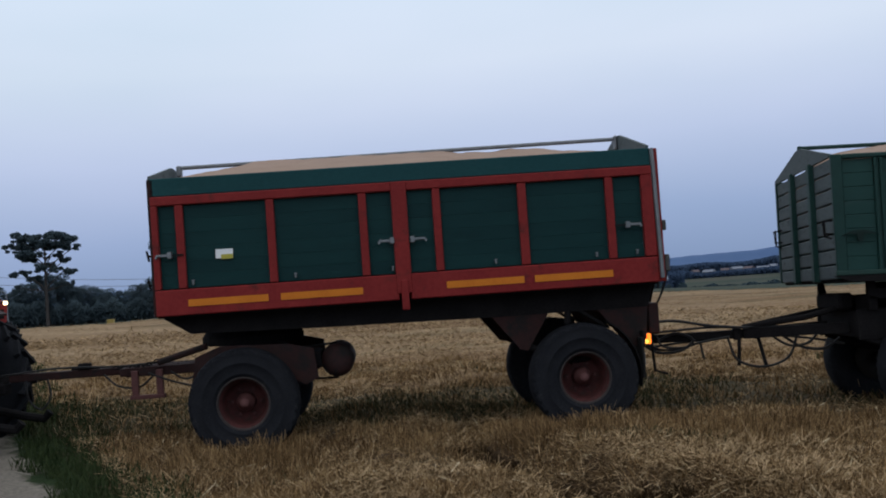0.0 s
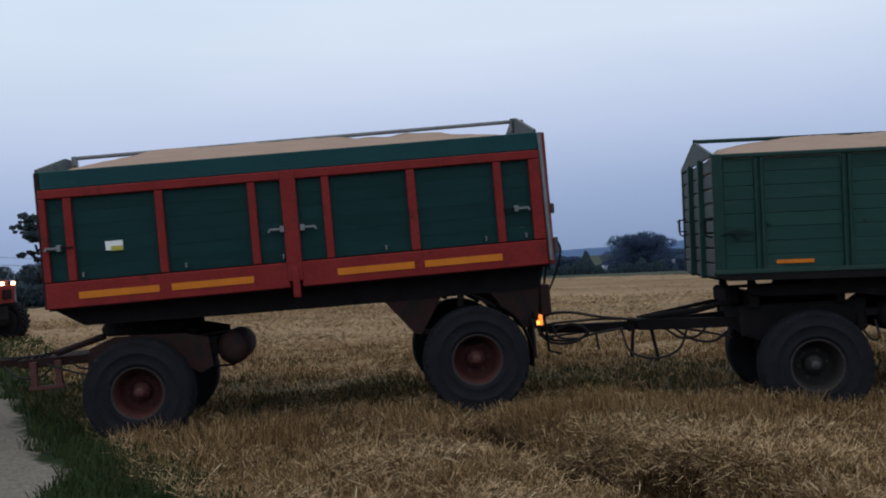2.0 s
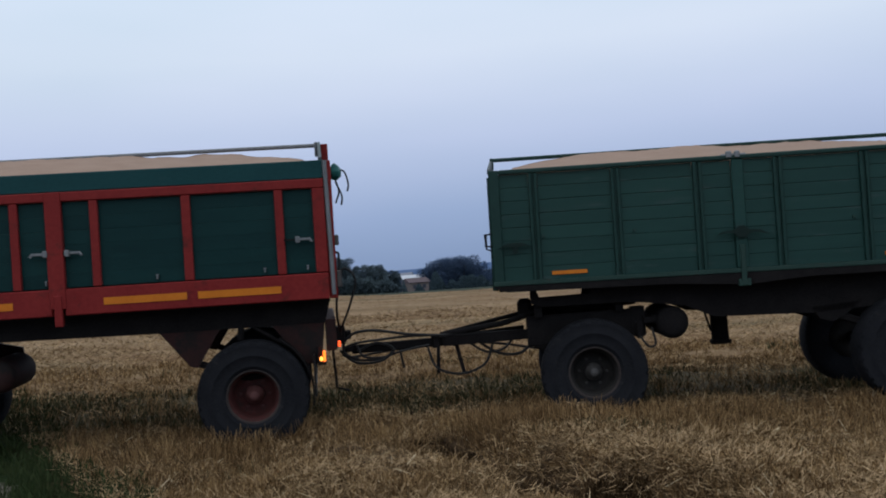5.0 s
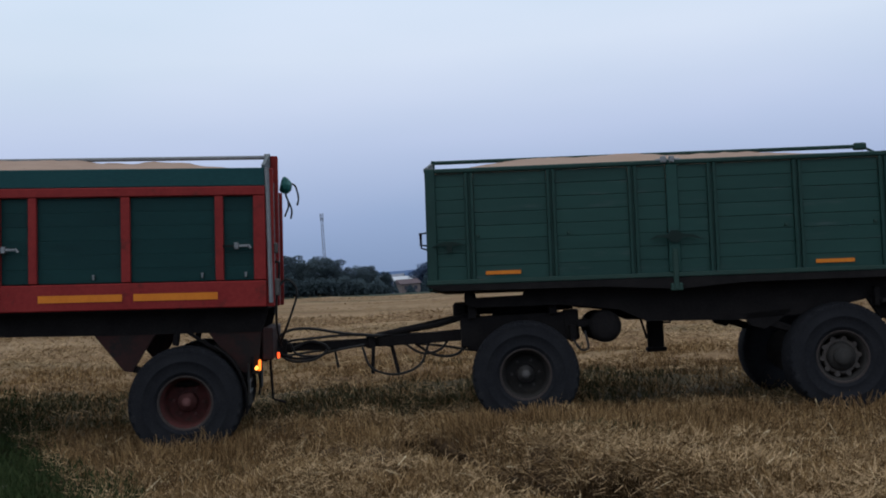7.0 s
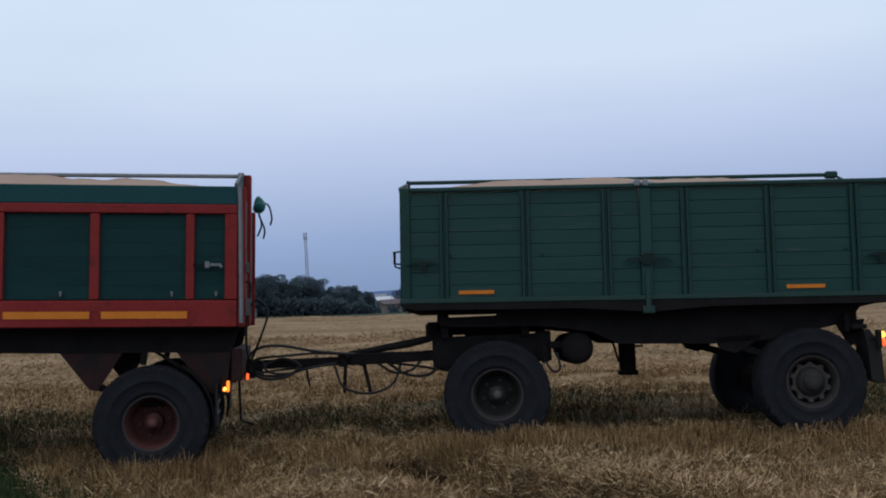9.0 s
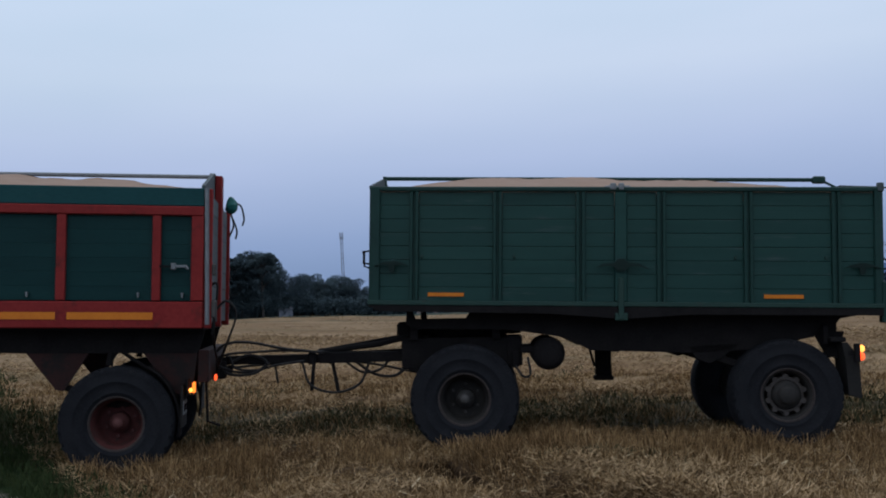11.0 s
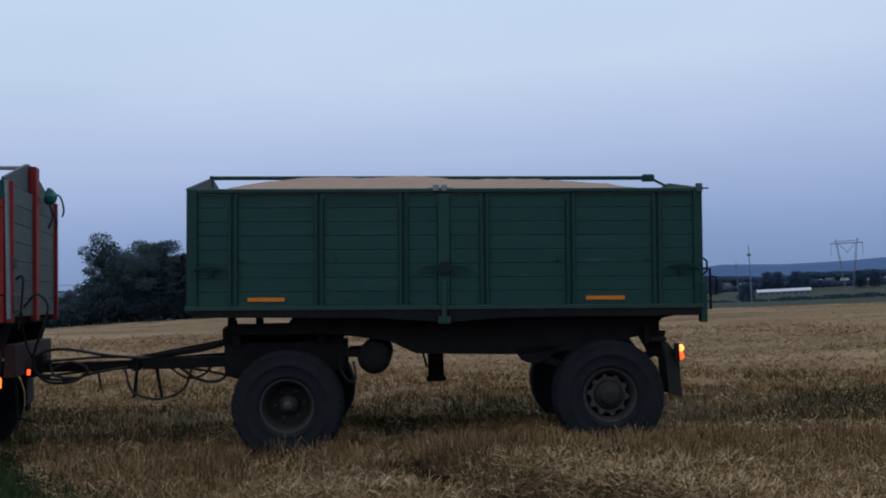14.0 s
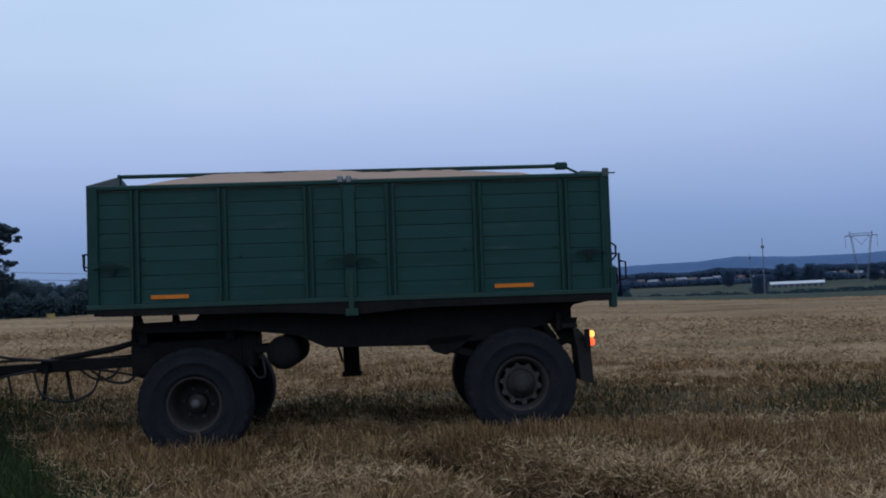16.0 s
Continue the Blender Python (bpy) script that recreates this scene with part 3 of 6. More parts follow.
def gable(x0, x1, width, z0, peak):
    """A low gable board over an end wall."""
    bm = bmesh.new()
    outline = [(-width / 2, z0), (width / 2, z0), (width / 2, z0 + 0.03), (0.10, peak), (-0.10, peak), (-width / 2, z0 + 0.03)]
    a, b = [bm.verts.new((x0, y, z)) for y, z in outline], [bm.verts.new((x1, y, z)) for y, z in outline]
    bm.faces.new(a)
    bm.faces.new(b[::-1])
    for i in range(len(a)):
        j = (i + 1) % len(a)
        bm.faces.new((a[j], a[i], b[i], b[j]))
    bmesh.ops.recalc_face_normals(bm, faces=bm.faces)
    return bm


# ---- the red and green trailer ----
def red_trailer():
    t = empty("farm_trailer")
    tagged(t, "two-axle grain trailer, red frame with dark green boards, heaped full", "trailer", group="road train of grain trailers")
    lo, hi, yn = 1.365, 2.645, -1.2
    posts = [(-2.14, -2.065), (-1.30, -1.226), (-0.44, -0.366), (0.255, 0.329), (1.065, 1.147), (1.903, 1.979)]
    bays = [(-2.30, -2.14), (-2.065, -1.30), (-1.226, -0.44), (-0.366, -0.13), (0.015, 0.255), (0.329, 1.065), (1.147, 1.903), (1.979, 2.25)]
    boarded(t, bays, 1.615, 2.385, 6, yn + 0.03, PANEL_GREEN, gap=0.001, c=0.001)
    part("far_wall", boxes((-2.36, 2.36, 1.15, 1.2, lo, hi), bevel=0.005), PANEL_GREEN, t, "dark green far side wall")
    part("top_board", boxes((-2.36, 2.36, yn, yn + 0.03, 2.478, hi), bevel=0.006), BAND_GREEN, t, "blue-green extension board")
    part("top_rail", boxes((-2.36, 2.36, yn - 0.02, yn + 0.04, 2.39, 2.474), bevel=0.008), RED_PAINT, t)
    part("side_sill", boxes((-2.36, -0.11, yn - 0.02, yn + 0.05, lo, 1.605), bevel=0.008), RED_PAINT, t, "red side sill")
    part("side_sill", boxes((0.0, 2.36, yn - 0.02, yn + 0.05, lo, 1.605), bevel=0.008), RED_PAINT, t, "red side sill")
    for a, b in posts:
        part("side_post", boxes((a, b, yn - 0.015, yn + 0.04, 1.613, 2.389), bevel=0.006), RED_PAINT, t)
    part("corner_post", boxes((-2.36, -2.30, yn - 0.018, yn + 0.06, 1.613, 2.389), bevel=0.006), RED_PAINT, t)
    part("corner_post", boxes((2.25, 2.36, yn - 0.018, yn + 0.06, 1.613, 2.389), bevel=0.006), RED_PAINT, t)
    part("middle_post", boxes((-0.13, 0.015, yn - 0.035, yn + 0.05, lo + 0.06, 2.475), (-0.09, -0.02, yn - 0.05, yn + 0.02, 1.27, 1.55), bevel=0.008), RED_PAINT, t)
    for a, b in ((-2.06, -1.325), (-1.21, -0.448), (0.339, 1.072), (1.172, 1.92)):
        part("reflector_strip", boxes((a, b, yn - 0.026, yn - 0.019, 1.442, 1.507)), YELLOW_TAPE, t, "orange reflective strip")
    for x, s in ((-2.25, 1), (-0.19, 1), (0.09, -1), (2.14, -1)):
        z = 1.925
        bm = boxes((x - 0.06, x + 0.06, yn - 0.035, yn - 0.02, z - 0.012, z + 0.012), (x + 0.045 * s - 0.02, x + 0.045 * s + 0.02, yn - 0.045, yn + 0.01, z - 0.03, z + 0.03), bevel=0.004)
        tube(bm, [(x - 0.06 * s, yn - 0.03, z + 0.01), (x - 0.085 * s, yn - 0.035, z - 0.025)], 0.012, 6)
        latch = part("latch", bm, GALVANISED, t, "bare steel side latch")
        part("latch_bar", boxes((min(x, x + 0.17 * s), max(x, x + 0.17 * s), yn - 0.03, yn - 0.017, z - 0.008, z + 0.008)), DARK_STEEL, latch)
    for x in (-2.009, -1.063, -0.154, 0.819, 1.783, 2.174):
        part("stud", boxes((x - 0.008, x + 0.008, yn - 0.012, yn + 0.02, 1.642, 1.672), (x - 0.012, x + 0.012, yn - 0.014, yn + 0.02, 1.672, 1.686), bevel=0.002), GALVANISED, t)
    plate = part("maker_plate", boxes((-1.79, -1.63, yn + 0.012, yn + 0.024, 1.87, 1.955)), WHITE_PLATE, t, "small white and yellow plate")
    part("sticker", boxes((-1.74, -1.632, yn + 0.006, yn + 0.0115, 1.862, 1.905)), YELLOW_PLATE, plate)
    for z in (1.93, 1.66):
        part("front_hook", tube(bmesh.new(), [(-2.34, yn + 0.02, z), (-2.41, yn + 0.01, z), (-2.42, yn + 0.01, z + 0.05), (-2.40, yn + 0.01, z - 0.05)], 0.012, 6), DARK_STEEL, t, "dark hook at the front corner")
    # end walls
    boarded(t, [(-1.12, -0.42), (-0.36, 0.36), (0.42, 1.12)], lo + 0.05, 2.62, 8, -2.36, GREY_BOARD, turn=-90)
    for y in (-1.17, -0.39, 0.39, 1.17):
        part("end_post", boxes((-2.385, -2.325, y - 0.03, y + 0.03, lo, 2.64), bevel=0.006), RED_DARK, t)
    part("front_gable", gable(-2.375, -2.345, 2.36, 2.642, 2.87), GREY_BOARD, t, "grey sheet gable over the front wall")
    boarded(t, [(-1.13, -0.09), (0.09, 1.12)], lo + 0.05, 2.62, 7, -2.40, GREY_BOARD, turn=90, gap=0.004, c=0.004)
    for y, wide in ((-1.165, 0.03), (0.0, 0.085), (1.165, 0.035)):
        part("tail_post", boxes((2.362, 2.435, y - wide, y + wide, lo, 2.64 if y else 2.90), bevel=0.008), RED_PAINT, t)
    part("rear_gable", gable(2.33, 2.36, 2.36, 2.642, 2.92), GREY_BOARD, t, "grey sheet gable over the tailgate")
    part("tail_rod", tube(bmesh.new(), [(2.40, -1.20, 1.40), (2.38, -1.20, 2.64)], 0.022, 8), GALVANISED, t, "grey rod along the tailgate edge")
    part("tail_latch", boxes((2.432, 2.48, -1.20, -1.12, 1.46, 1.62), bevel=0.01), HUB_GREY, t, "grey tailgate catch")
    part("tail_latch", boxes((2.432, 2.47, -1.20, -1.14, 1.85, 1.95), bevel=0.01), HUB_GREY, t, "grey tailgate catch")
    ridge = part("ridge_bar", tube(bmesh.new(), [(-2.28, 0, 2.875), (2.33, 0, 2.895)], 0.022, 8), GALVANISED, t, "grey ridge bar for the sheet")
    part("ridge_bracket", boxes((-2.31, -2.26, -0.05, 0.05, 2.78, 2.895), bevel=0.01), GALVANISED, ridge)
    part("ridge_bracket", boxes((2.30, 2.329, -0.05, 0.05, 2.78, 2.93), bevel=0.01), GALVANISED, ridge)
    bundle = bmesh.new()
    bmesh.ops.create_icosphere(bundle, subdivisions=2, radius=0.085, matrix=pose(2.50, 0.30, 2.63) @ Matrix.Diagonal((0.75, 1, 1.15, 1)))
    for v in bundle.verts:
        v.co += 0.02 * Vector(noise.noise_vector(v.co * 14))
    b = part("cover_bundle", bundle, TEAL_CLOTH, t, "teal plastic bundle tied at the tailgate")
    for pts in (((2.52, 0.30, 2.66), (2.60, 0.30, 2.63), (2.635, 0.30, 2.50), (2.62, 0.30, 2.42)), ((2.50, 0.27, 2.55), (2.53, 0.27, 2.42), (2.49, 0.26, 2.30)), ((2.50, 0.33, 2.53), (2.56, 0.33, 2.38), (2.55, 0.33, 2.28))):
        part("cord", tube(bmesh.new(), curve(pts), 0.010, 5), HOSE, b)
    part("floor", boxes((-2.36, 2.36, -1.15, 1.15, lo - 0.02, lo + 0.04)), DARK_STEEL, t)
    part("grain_load", grain_heap("grain", 4.66, 2.28, 2.625, 0.27, 3.0, 0.2), GRAIN, t, "heaped load of wheat grain", True)
    # chassis
    part("under_frame", prism(prism(bmesh.new(), [(-2.36, 1.345), (-2.1, 1.18), (-0.8, 1.15), (0.8, 1.13), (2.3, 1.13), (2.36, 1.345)], -0.95, -0.87), [(-2.36, 1.345), (-2.1, 1.18), (-0.8, 1.15), (0.8, 1.13), (2.3, 1.13), (2.36, 1.345)], 0.87, 0.95), DARK_STEEL, t, "dark steel under-frame")
    for x in (-2.1, -1.3, -0.5, 0.3, 1.1, 1.9):
        part("cross_member", boxes((x - 0.04, x + 0.04, -0.869, 0.869, 1.20, 1.343), bevel=0.006), DARK_STEEL, t)
    for y0 in (-0.94, 0.89):
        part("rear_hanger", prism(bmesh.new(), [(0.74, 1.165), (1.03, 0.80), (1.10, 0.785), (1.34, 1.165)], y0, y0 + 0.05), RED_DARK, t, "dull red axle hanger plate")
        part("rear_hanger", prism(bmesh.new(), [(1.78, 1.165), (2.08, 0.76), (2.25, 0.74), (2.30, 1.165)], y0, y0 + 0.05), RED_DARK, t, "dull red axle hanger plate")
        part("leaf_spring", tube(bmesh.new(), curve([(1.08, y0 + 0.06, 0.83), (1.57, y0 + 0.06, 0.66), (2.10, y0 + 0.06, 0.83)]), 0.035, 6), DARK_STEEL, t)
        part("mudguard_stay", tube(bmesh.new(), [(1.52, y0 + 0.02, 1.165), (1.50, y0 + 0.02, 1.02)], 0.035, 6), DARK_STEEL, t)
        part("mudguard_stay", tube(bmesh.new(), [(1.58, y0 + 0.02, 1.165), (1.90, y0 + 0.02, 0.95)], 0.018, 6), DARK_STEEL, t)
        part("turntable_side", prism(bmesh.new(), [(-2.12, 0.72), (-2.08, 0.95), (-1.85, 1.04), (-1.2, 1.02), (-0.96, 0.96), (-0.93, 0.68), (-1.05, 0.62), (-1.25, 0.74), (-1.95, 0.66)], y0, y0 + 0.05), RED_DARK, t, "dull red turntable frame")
    part("rear_axle", tube(bmesh.new(), [(1.605, -0.9, 0.5), (1.605, 0.9, 0.5)], 0.06, 10), DARK_STEEL, t)
    part("front_axle", tube(bmesh.new(), [(-1.63, -0.9, 0.5), (-1.63, 0.9, 0.5)], 0.06, 10), DARK_STEEL, t)
    part("turntable_ring", turned_z(bmesh.new(), -1.63, [(0.30, 1.02), (0.52, 1.02), (0.52, 1.10), (0.46, 1.19), (0.30, 1.19)]), DARK_STEEL, t, "dark turntable ring")
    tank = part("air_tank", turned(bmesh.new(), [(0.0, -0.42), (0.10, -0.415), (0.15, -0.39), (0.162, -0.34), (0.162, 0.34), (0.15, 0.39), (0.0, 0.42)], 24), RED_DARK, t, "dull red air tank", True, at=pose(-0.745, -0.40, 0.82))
    part("tank_strap", tube(bmesh.new(), [(-1.05, -0.70, 0.965), (-0.93, -0.70, 0.975), (-0.745, -0.70, 0.987)], 0.012, 6), DARK_STEEL, t)
    part("tank_strap", tube(bmesh.new(), [(-1.03, -0.70, 0.655), (-0.85, -0.70, 0.65), (-0.745, -0.70, 0.65)], 0.012, 6), DARK_STEEL, t)
    part("tank_bracket", boxes((-1.10, -0.90, -0.80, -0.10, 0.77, 0.92), bevel=0.01), DARK_STEEL, t)
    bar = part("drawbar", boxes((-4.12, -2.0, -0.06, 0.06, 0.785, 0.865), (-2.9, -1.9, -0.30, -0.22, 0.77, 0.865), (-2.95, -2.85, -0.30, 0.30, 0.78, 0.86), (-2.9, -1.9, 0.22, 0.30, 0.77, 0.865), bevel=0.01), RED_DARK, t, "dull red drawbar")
    part("tow_eye", turned_z(bmesh.new(), -4.17, [(0.035, 0.80), (0.075, 0.80), (0.075, 0.85), (0.035, 0.85)]), DARK_STEEL, bar)
    part("stand", boxes((-2.83, -2.76, -0.34, -0.29, 0.58, 0.83), (-2.585, -2.515, -0.34, -0.29, 0.58, 0.83), (-2.85, -2.50, -0.35, -0.28, 0.545, 0.585), bevel=0.006), HUB_RED, bar, "dull red rectangular stand under the drawbar")
    way = [Vector((-3.0, -0.22, 0.87)).lerp(Vector((-2.52, -0.34, 0.93)), k / 11) - Vector((0, 0, 0.03 * math.sin(math.pi * k / 11))) for k in range(12)]
    for k, c in enumerate(way):
        ring = [(0.034 * math.cos(a), 0.0, 0.018 * math.sin(a)) for a in (2 * math.pi * q / 8 for q in range(9))]
        part("chain_link", tube(bmesh.new(), ring, 0.0065, 5), DARK_STEEL, bar, at=Matrix.Translation(c) @ pose(0, 0, 0, 90 * (k % 2) + 20, -8, -14))
    part("spring_rod", tube(bmesh.new(), [(-2.55, -0.34, 0.90), (-2.05, -0.40, 1.03)], 0.035, 8), RED_DARK, bar)
    part("winch", boxes((-3.42, -3.30, -0.08, 0.02, 0.865, 0.93), (-3.5, -3.2, -0.05, 0.0, 0.865, 0.885), bevel=0.01), DARK_STEEL, bar)
    for pts in (((-4.2, -0.05, 0.86), (-3.6, -0.09, 0.90), (-3.0, -0.15, 0.88), (-2.5, -0.28, 0.90)), ((-3.15, -0.1, 0.80), (-3.0, -0.16, 0.68), (-2.78, -0.2, 0.66), (-2.6, -0.26, 0.79)),
                ((-2.66, -0.32, 0.80), (-2.4, -0.36, 0.70), (-2.1, -0.4, 0.62), (-1.9, -0.5, 0.6)), ((-2.44, -0.3, 0.80), (-2.3, -0.34, 0.72), (-2.15, -0.36, 0.76), (-2.05, -0.38, 0.84)),
                ((-3.95, -0.07, 0.80), (-3.92, -0.08, 0.6), (-3.8, -0.1, 0.5), (-3.7, -0.1, 0.62), (-3.72, -0.1, 0.80))):
        part("hose", tube(bmesh.new(), curve(pts), 0.011, 6), HOSE, bar, "black hose")
    # tail: hitch, lamps and flaps
    part("rear_beam", boxes((2.30, 2.40, -0.95, 0.95, 0.86, 1.16), bevel=0.01), RED_DARK, t)
    part("tow_hitch", boxes((2.401, 2.50, -0.10, 0.10, 0.84, 1.02), (2.50, 2.56, -0.07, 0.07, 0.88, 0.97), bevel=0.012), DARK_STEEL, t, "dark tow hitch")
    lamp = part("tail_lamp", boxes((2.21, 2.29, -1.04, -0.90, 0.74, 0.765), (2.20, 2.225, -1.04, -0.90, 0.765, 0.90), bevel=0.004), DARK_STEEL, t)
    part("lamp_glass", boxes((2.262, 2.286, -1.03, -0.95, 0.768, 0.868), bevel=0.008), LAMP_ORANGE, lamp, "lit orange lamp glass")
    part("bulb_glass", boxes((2.229, 2.259, -1.03, -0.95, 0.772, 0.812), bevel=0.012), LAMP_HOT, lamp, "bright yellow bulb glass")
    plate2 = part("number_plate", boxes((2.189, 2.196, -1.11, -0.81, 0.575, 0.70), bevel=0.002), GALVANISED, t, "dirty pale number plate with dark bars")
    for k in range(6):
        part("bar", boxes((2.1965, 2.198, -1.09 + 0.045 * k, -1.06 + 0.045 * k, 0.605, 0.67)), DARK_STEEL, plate2)
    marker = part("marker_lamp", boxes((2.401, 2.415, -0.50, -0.42, 0.845, 0.91)), DARK_STEEL, t)
    part("lamp_glass", boxes((2.416, 2.44, -0.49, -0.43, 0.85, 0.905), bevel=0.006), LAMP_RED, marker, "lit red lamp glass")
    part("mud_flap", boxes((2.17, 2.188, -1.12, -0.76, 0.46, 0.84)), MUD_FLAP, t, "dark rubber mud flap")
    part("mud_flap", boxes((2.17, 2.188, 0.76, 1.12, 0.46, 0.84)), MUD_FLAP, t, "dark rubber mud flap")
    part("step_iron", tube(bmesh.new(), [(2.36, -0.72, 0.86), (2.38, -0.72, 0.48), (2.50, -0.72, 0.44)], 0.014, 6), DARK_STEEL, t)
    for y0 in (-1.14, 0.82):
        guard = bmesh.new()
        arc = [(1.57 + r * math.cos(a), 0.5 + r * math.sin(a)) for r, rng in ((0.60, range(-1, 6)), (0.585, range(5, -2, -1))) for a in (radians(12 * k) for k in rng)]
        part("mudguard", prism(guard, arc, y0 + 0.05, y0 + 0.27), DARK_STEEL, t)
    for pts in (((2.40, -0.55, 1.5), (2.52, -0.55, 1.62), (2.62, -0.55, 1.50), (2.55, -0.55, 1.25), (2.45, -0.4, 1.0)), ((2.38, -0.9, 1.75), (2.46, -0.92, 1.78), (2.46, -0.92, 1.62), (2.42, -0.9, 1.3)),
                ((2.45, -0.3, 0.96), (2.42, -0.6, 1.2), (2.44, -0.9, 1.5))):
        part("hose", tube(bmesh.new(), curve(pts), 0.012, 6), HOSE, t, "black hose")
    wheels = []
    first = wheel(t, RIM_RED, HUB_RED, "cone")
    for x, y, side in ((-1.63, -0.98, 0), (1.605, -0.98, 0), (-1.63, 0.86, 180), (1.605, 0.86, 180)):
        w = first if not wheels else copy_thing(first, pose(0, 0, 0))
        wheels.append((w, x, y, side))
    return t, wheels


def turned_z(bm, cx, profile, seg=28):
    """A body of revolution round an upright axis at x = cx; a closed profile of (radius, z)."""
    rings = [[bm.verts.new((cx + r * math.cos(a), r * math.sin(a), z)) for a in (2 * math.pi * k / seg for k in range(seg))] for r, z in profile]
    for a, b in zip(rings, rings[1:] + rings[:1]):
        for j in range(seg):
            bm.faces.new((a[j], a[(j + 1) % seg], b[(j + 1) % seg], b[j]))
    bmesh.ops.recalc_face_normals(bm, faces=bm.faces)
    return bm


# ---- the green trailer; its box sits a little lower at the back ----
def green_trailer():
    t = empty("farm_trailer")
    tagged(t, "two-axle grain trailer with ribbed green drop sides, heaped full", "trailer", group="road train of grain trailers")
    body = empty("load_box", pose(0, 0, 1.318, 0, 1.45, 0))
    body.parent = t
    top, yn = 1.155, -1.2
    ribs = [-1.975, -1.185, -0.405, 0.347, 1.15, 1.955]
    edges = [-2.30] + ribs + [2.30]
    spans = []
    for a, b in zip(edges, edges[1:]):
        a2, b2 = a + (0.0 if a == -2.30 else 0.045), b - (0.0 if b == 2.30 else 0.045)
        if a < -0.03 < b:
            spans += [(a2, -0.09), (0.03, b2)]
        else:
            spans.append((a2, b2))
    boarded(body, spans, 0.075, top - 0.045, 8, yn + 0.022, GREEN_PAINT, gap=0.0035, depth=0.025, c=0.003)
    for x in ribs:
        part("side_rib", boxes((x - 0.042, x - 0.012, yn - 0.01, yn + 0.03, 0.0, top - 0.046), (x + 0.012, x + 0.042, yn - 0.01, yn + 0.03, 0.0, top - 0.046), (x - 0.012, x + 0.012, yn + 0.012, yn + 0.03, 0.0, top - 0.046), bevel=0.004), GREEN_RIB, body)
    part("middle_post", boxes((-0.085, 0.025, yn - 0.012, yn + 0.03, 0.076, top - 0.046), bevel=0.008), GREEN_PAINT, body)
    part("post_shoe", boxes((-0.055, -0.005, yn - 0.035, yn - 0.013, -0.09, 0.30), (-0.085, 0.03, yn - 0.03, yn + 0.02, -0.10, -0.03), bevel=0.006), GREEN_EDGE, body, "worn green post shoe")
    part("corner_post", boxes((-2.40, -2.30, yn - 0.01, yn + 0.05, 0.0, top), bevel=0.008), GREEN_RIB, body)
    part("corner_post", boxes((2.30, 2.36, yn - 0.01, yn + 0.05, -0.02, top), bevel=0.008), GREEN_RIB, body)
    part("top_rail", boxes((-2.30, 2.30, yn - 0.015, yn + 0.045, top - 0.045, top), bevel=0.01), GREEN_RIB, body, "dark green top rail")
    part("bottom_rail", boxes((-2.41, 2.38, yn - 0.02, yn + 0.03, 0.03, 0.074), bevel=0.006), GREEN_EDGE, body, "worn pale green bottom rail")
    part("bottom_rail", prism(bmesh.new(), [(-2.43, 0.028), (2.40, 0.028), (2.36, -0.035), (0.6, -0.04), (0.0, -0.085), (-0.7, -0.04), (-2.28, -0.03)], yn - 0.012, yn + 0.03), DARK_STEEL, body, "dark lower rail")
    for x, s in ((-2.18, 1), (2.18, -1)):
        part("drop_latch", prism(bmesh.new(), [(x - 0.17, 0.395), (x - 0.10, 0.43), (x - 0.03, 0.445), (x + 0.03, 0.445), (x + 0.10, 0.43), (x + 0.17, 0.395), (x + 0.09, 0.41), (x + 0.03, 0.40), (x + 0.02, 0.34), (x - 0.02, 0.34), (x - 0.03, 0.40), (x - 0.09, 0.41)], yn - 0.03, yn - 0.012), LATCH_IRON, body, "dark side latch")
    part("drop_latch", prism(bmesh.new(), [(-0.28, 0.385), (-0.20, 0.43), (-0.10, 0.435), (-0.06, 0.475), (0.0, 0.475), (0.04, 0.435), (0.14, 0.43), (0.24, 0.375), (0.13, 0.405), (0.05, 0.405), (0.0, 0.36), (-0.06, 0.36), (-0.11, 0.405), (-0.18, 0.41)], yn - 0.05, yn - 0.036), LATCH_IRON, body, "dark winged side latch")
    for a, b, z in ((-1.84, -1.50, 0.115), (1.29, 1.65, 0.115)):
        part("reflector_strip", boxes((a, b, yn + 0.010, yn + 0.0205, z, z + 0.036)), YELLOW_TAPE, body, "orange reflective strip")
    for x in (-1.9, -1.03, 1.03, 1.86):
        part("stud", boxes((x - 0.014, x + 0.014, yn + 0.005, yn + 0.03, 0.48, 0.51), bevel=0.003), GREEN_EDGE, body)
    part("rail_clamp", boxes((-0.13, -0.075, yn - 0.03, yn + 0.02, top - 0.03, top + 0.035), (-0.05, 0.0, yn - 0.03, yn + 0.02, top - 0.03, top + 0.035), (-0.18, 0.06, yn - 0.01, yn + 0.01, top - 0.02, top + 0.012), bevel=0.008), GALVANISED, body, "grey clamp on the top rail")
    part("corner_hook", boxes((2.33, 2.385, yn - 0.025, yn + 0.03, top - 0.04, top + 0.04), (2.385, 2.45, yn - 0.008, yn + 0.008, top - 0.012, top + 0.002), bevel=0.005), GREY_BOARD, body, "grey corner hook")
    part("far_wall", boxes((-2.36, 2.36, 1.16, 1.2, 0.0, top), bevel=0.006), GREEN_PAINT, body)
    boarded(body, [(-1.15, -0.52), (-0.40, 0.28), (0.40, 1.15)], 0.0, top - 0.02, 8, -2.39, GREY_BOARD, turn=-90, gap=0.014)
    for y in (0.46, -0.34):
        part("front_rib", boxes((-2.44, -2.38, -y - 0.055, -y + 0.055, -0.02, top), bevel=0.008), GREEN_RIB, body)
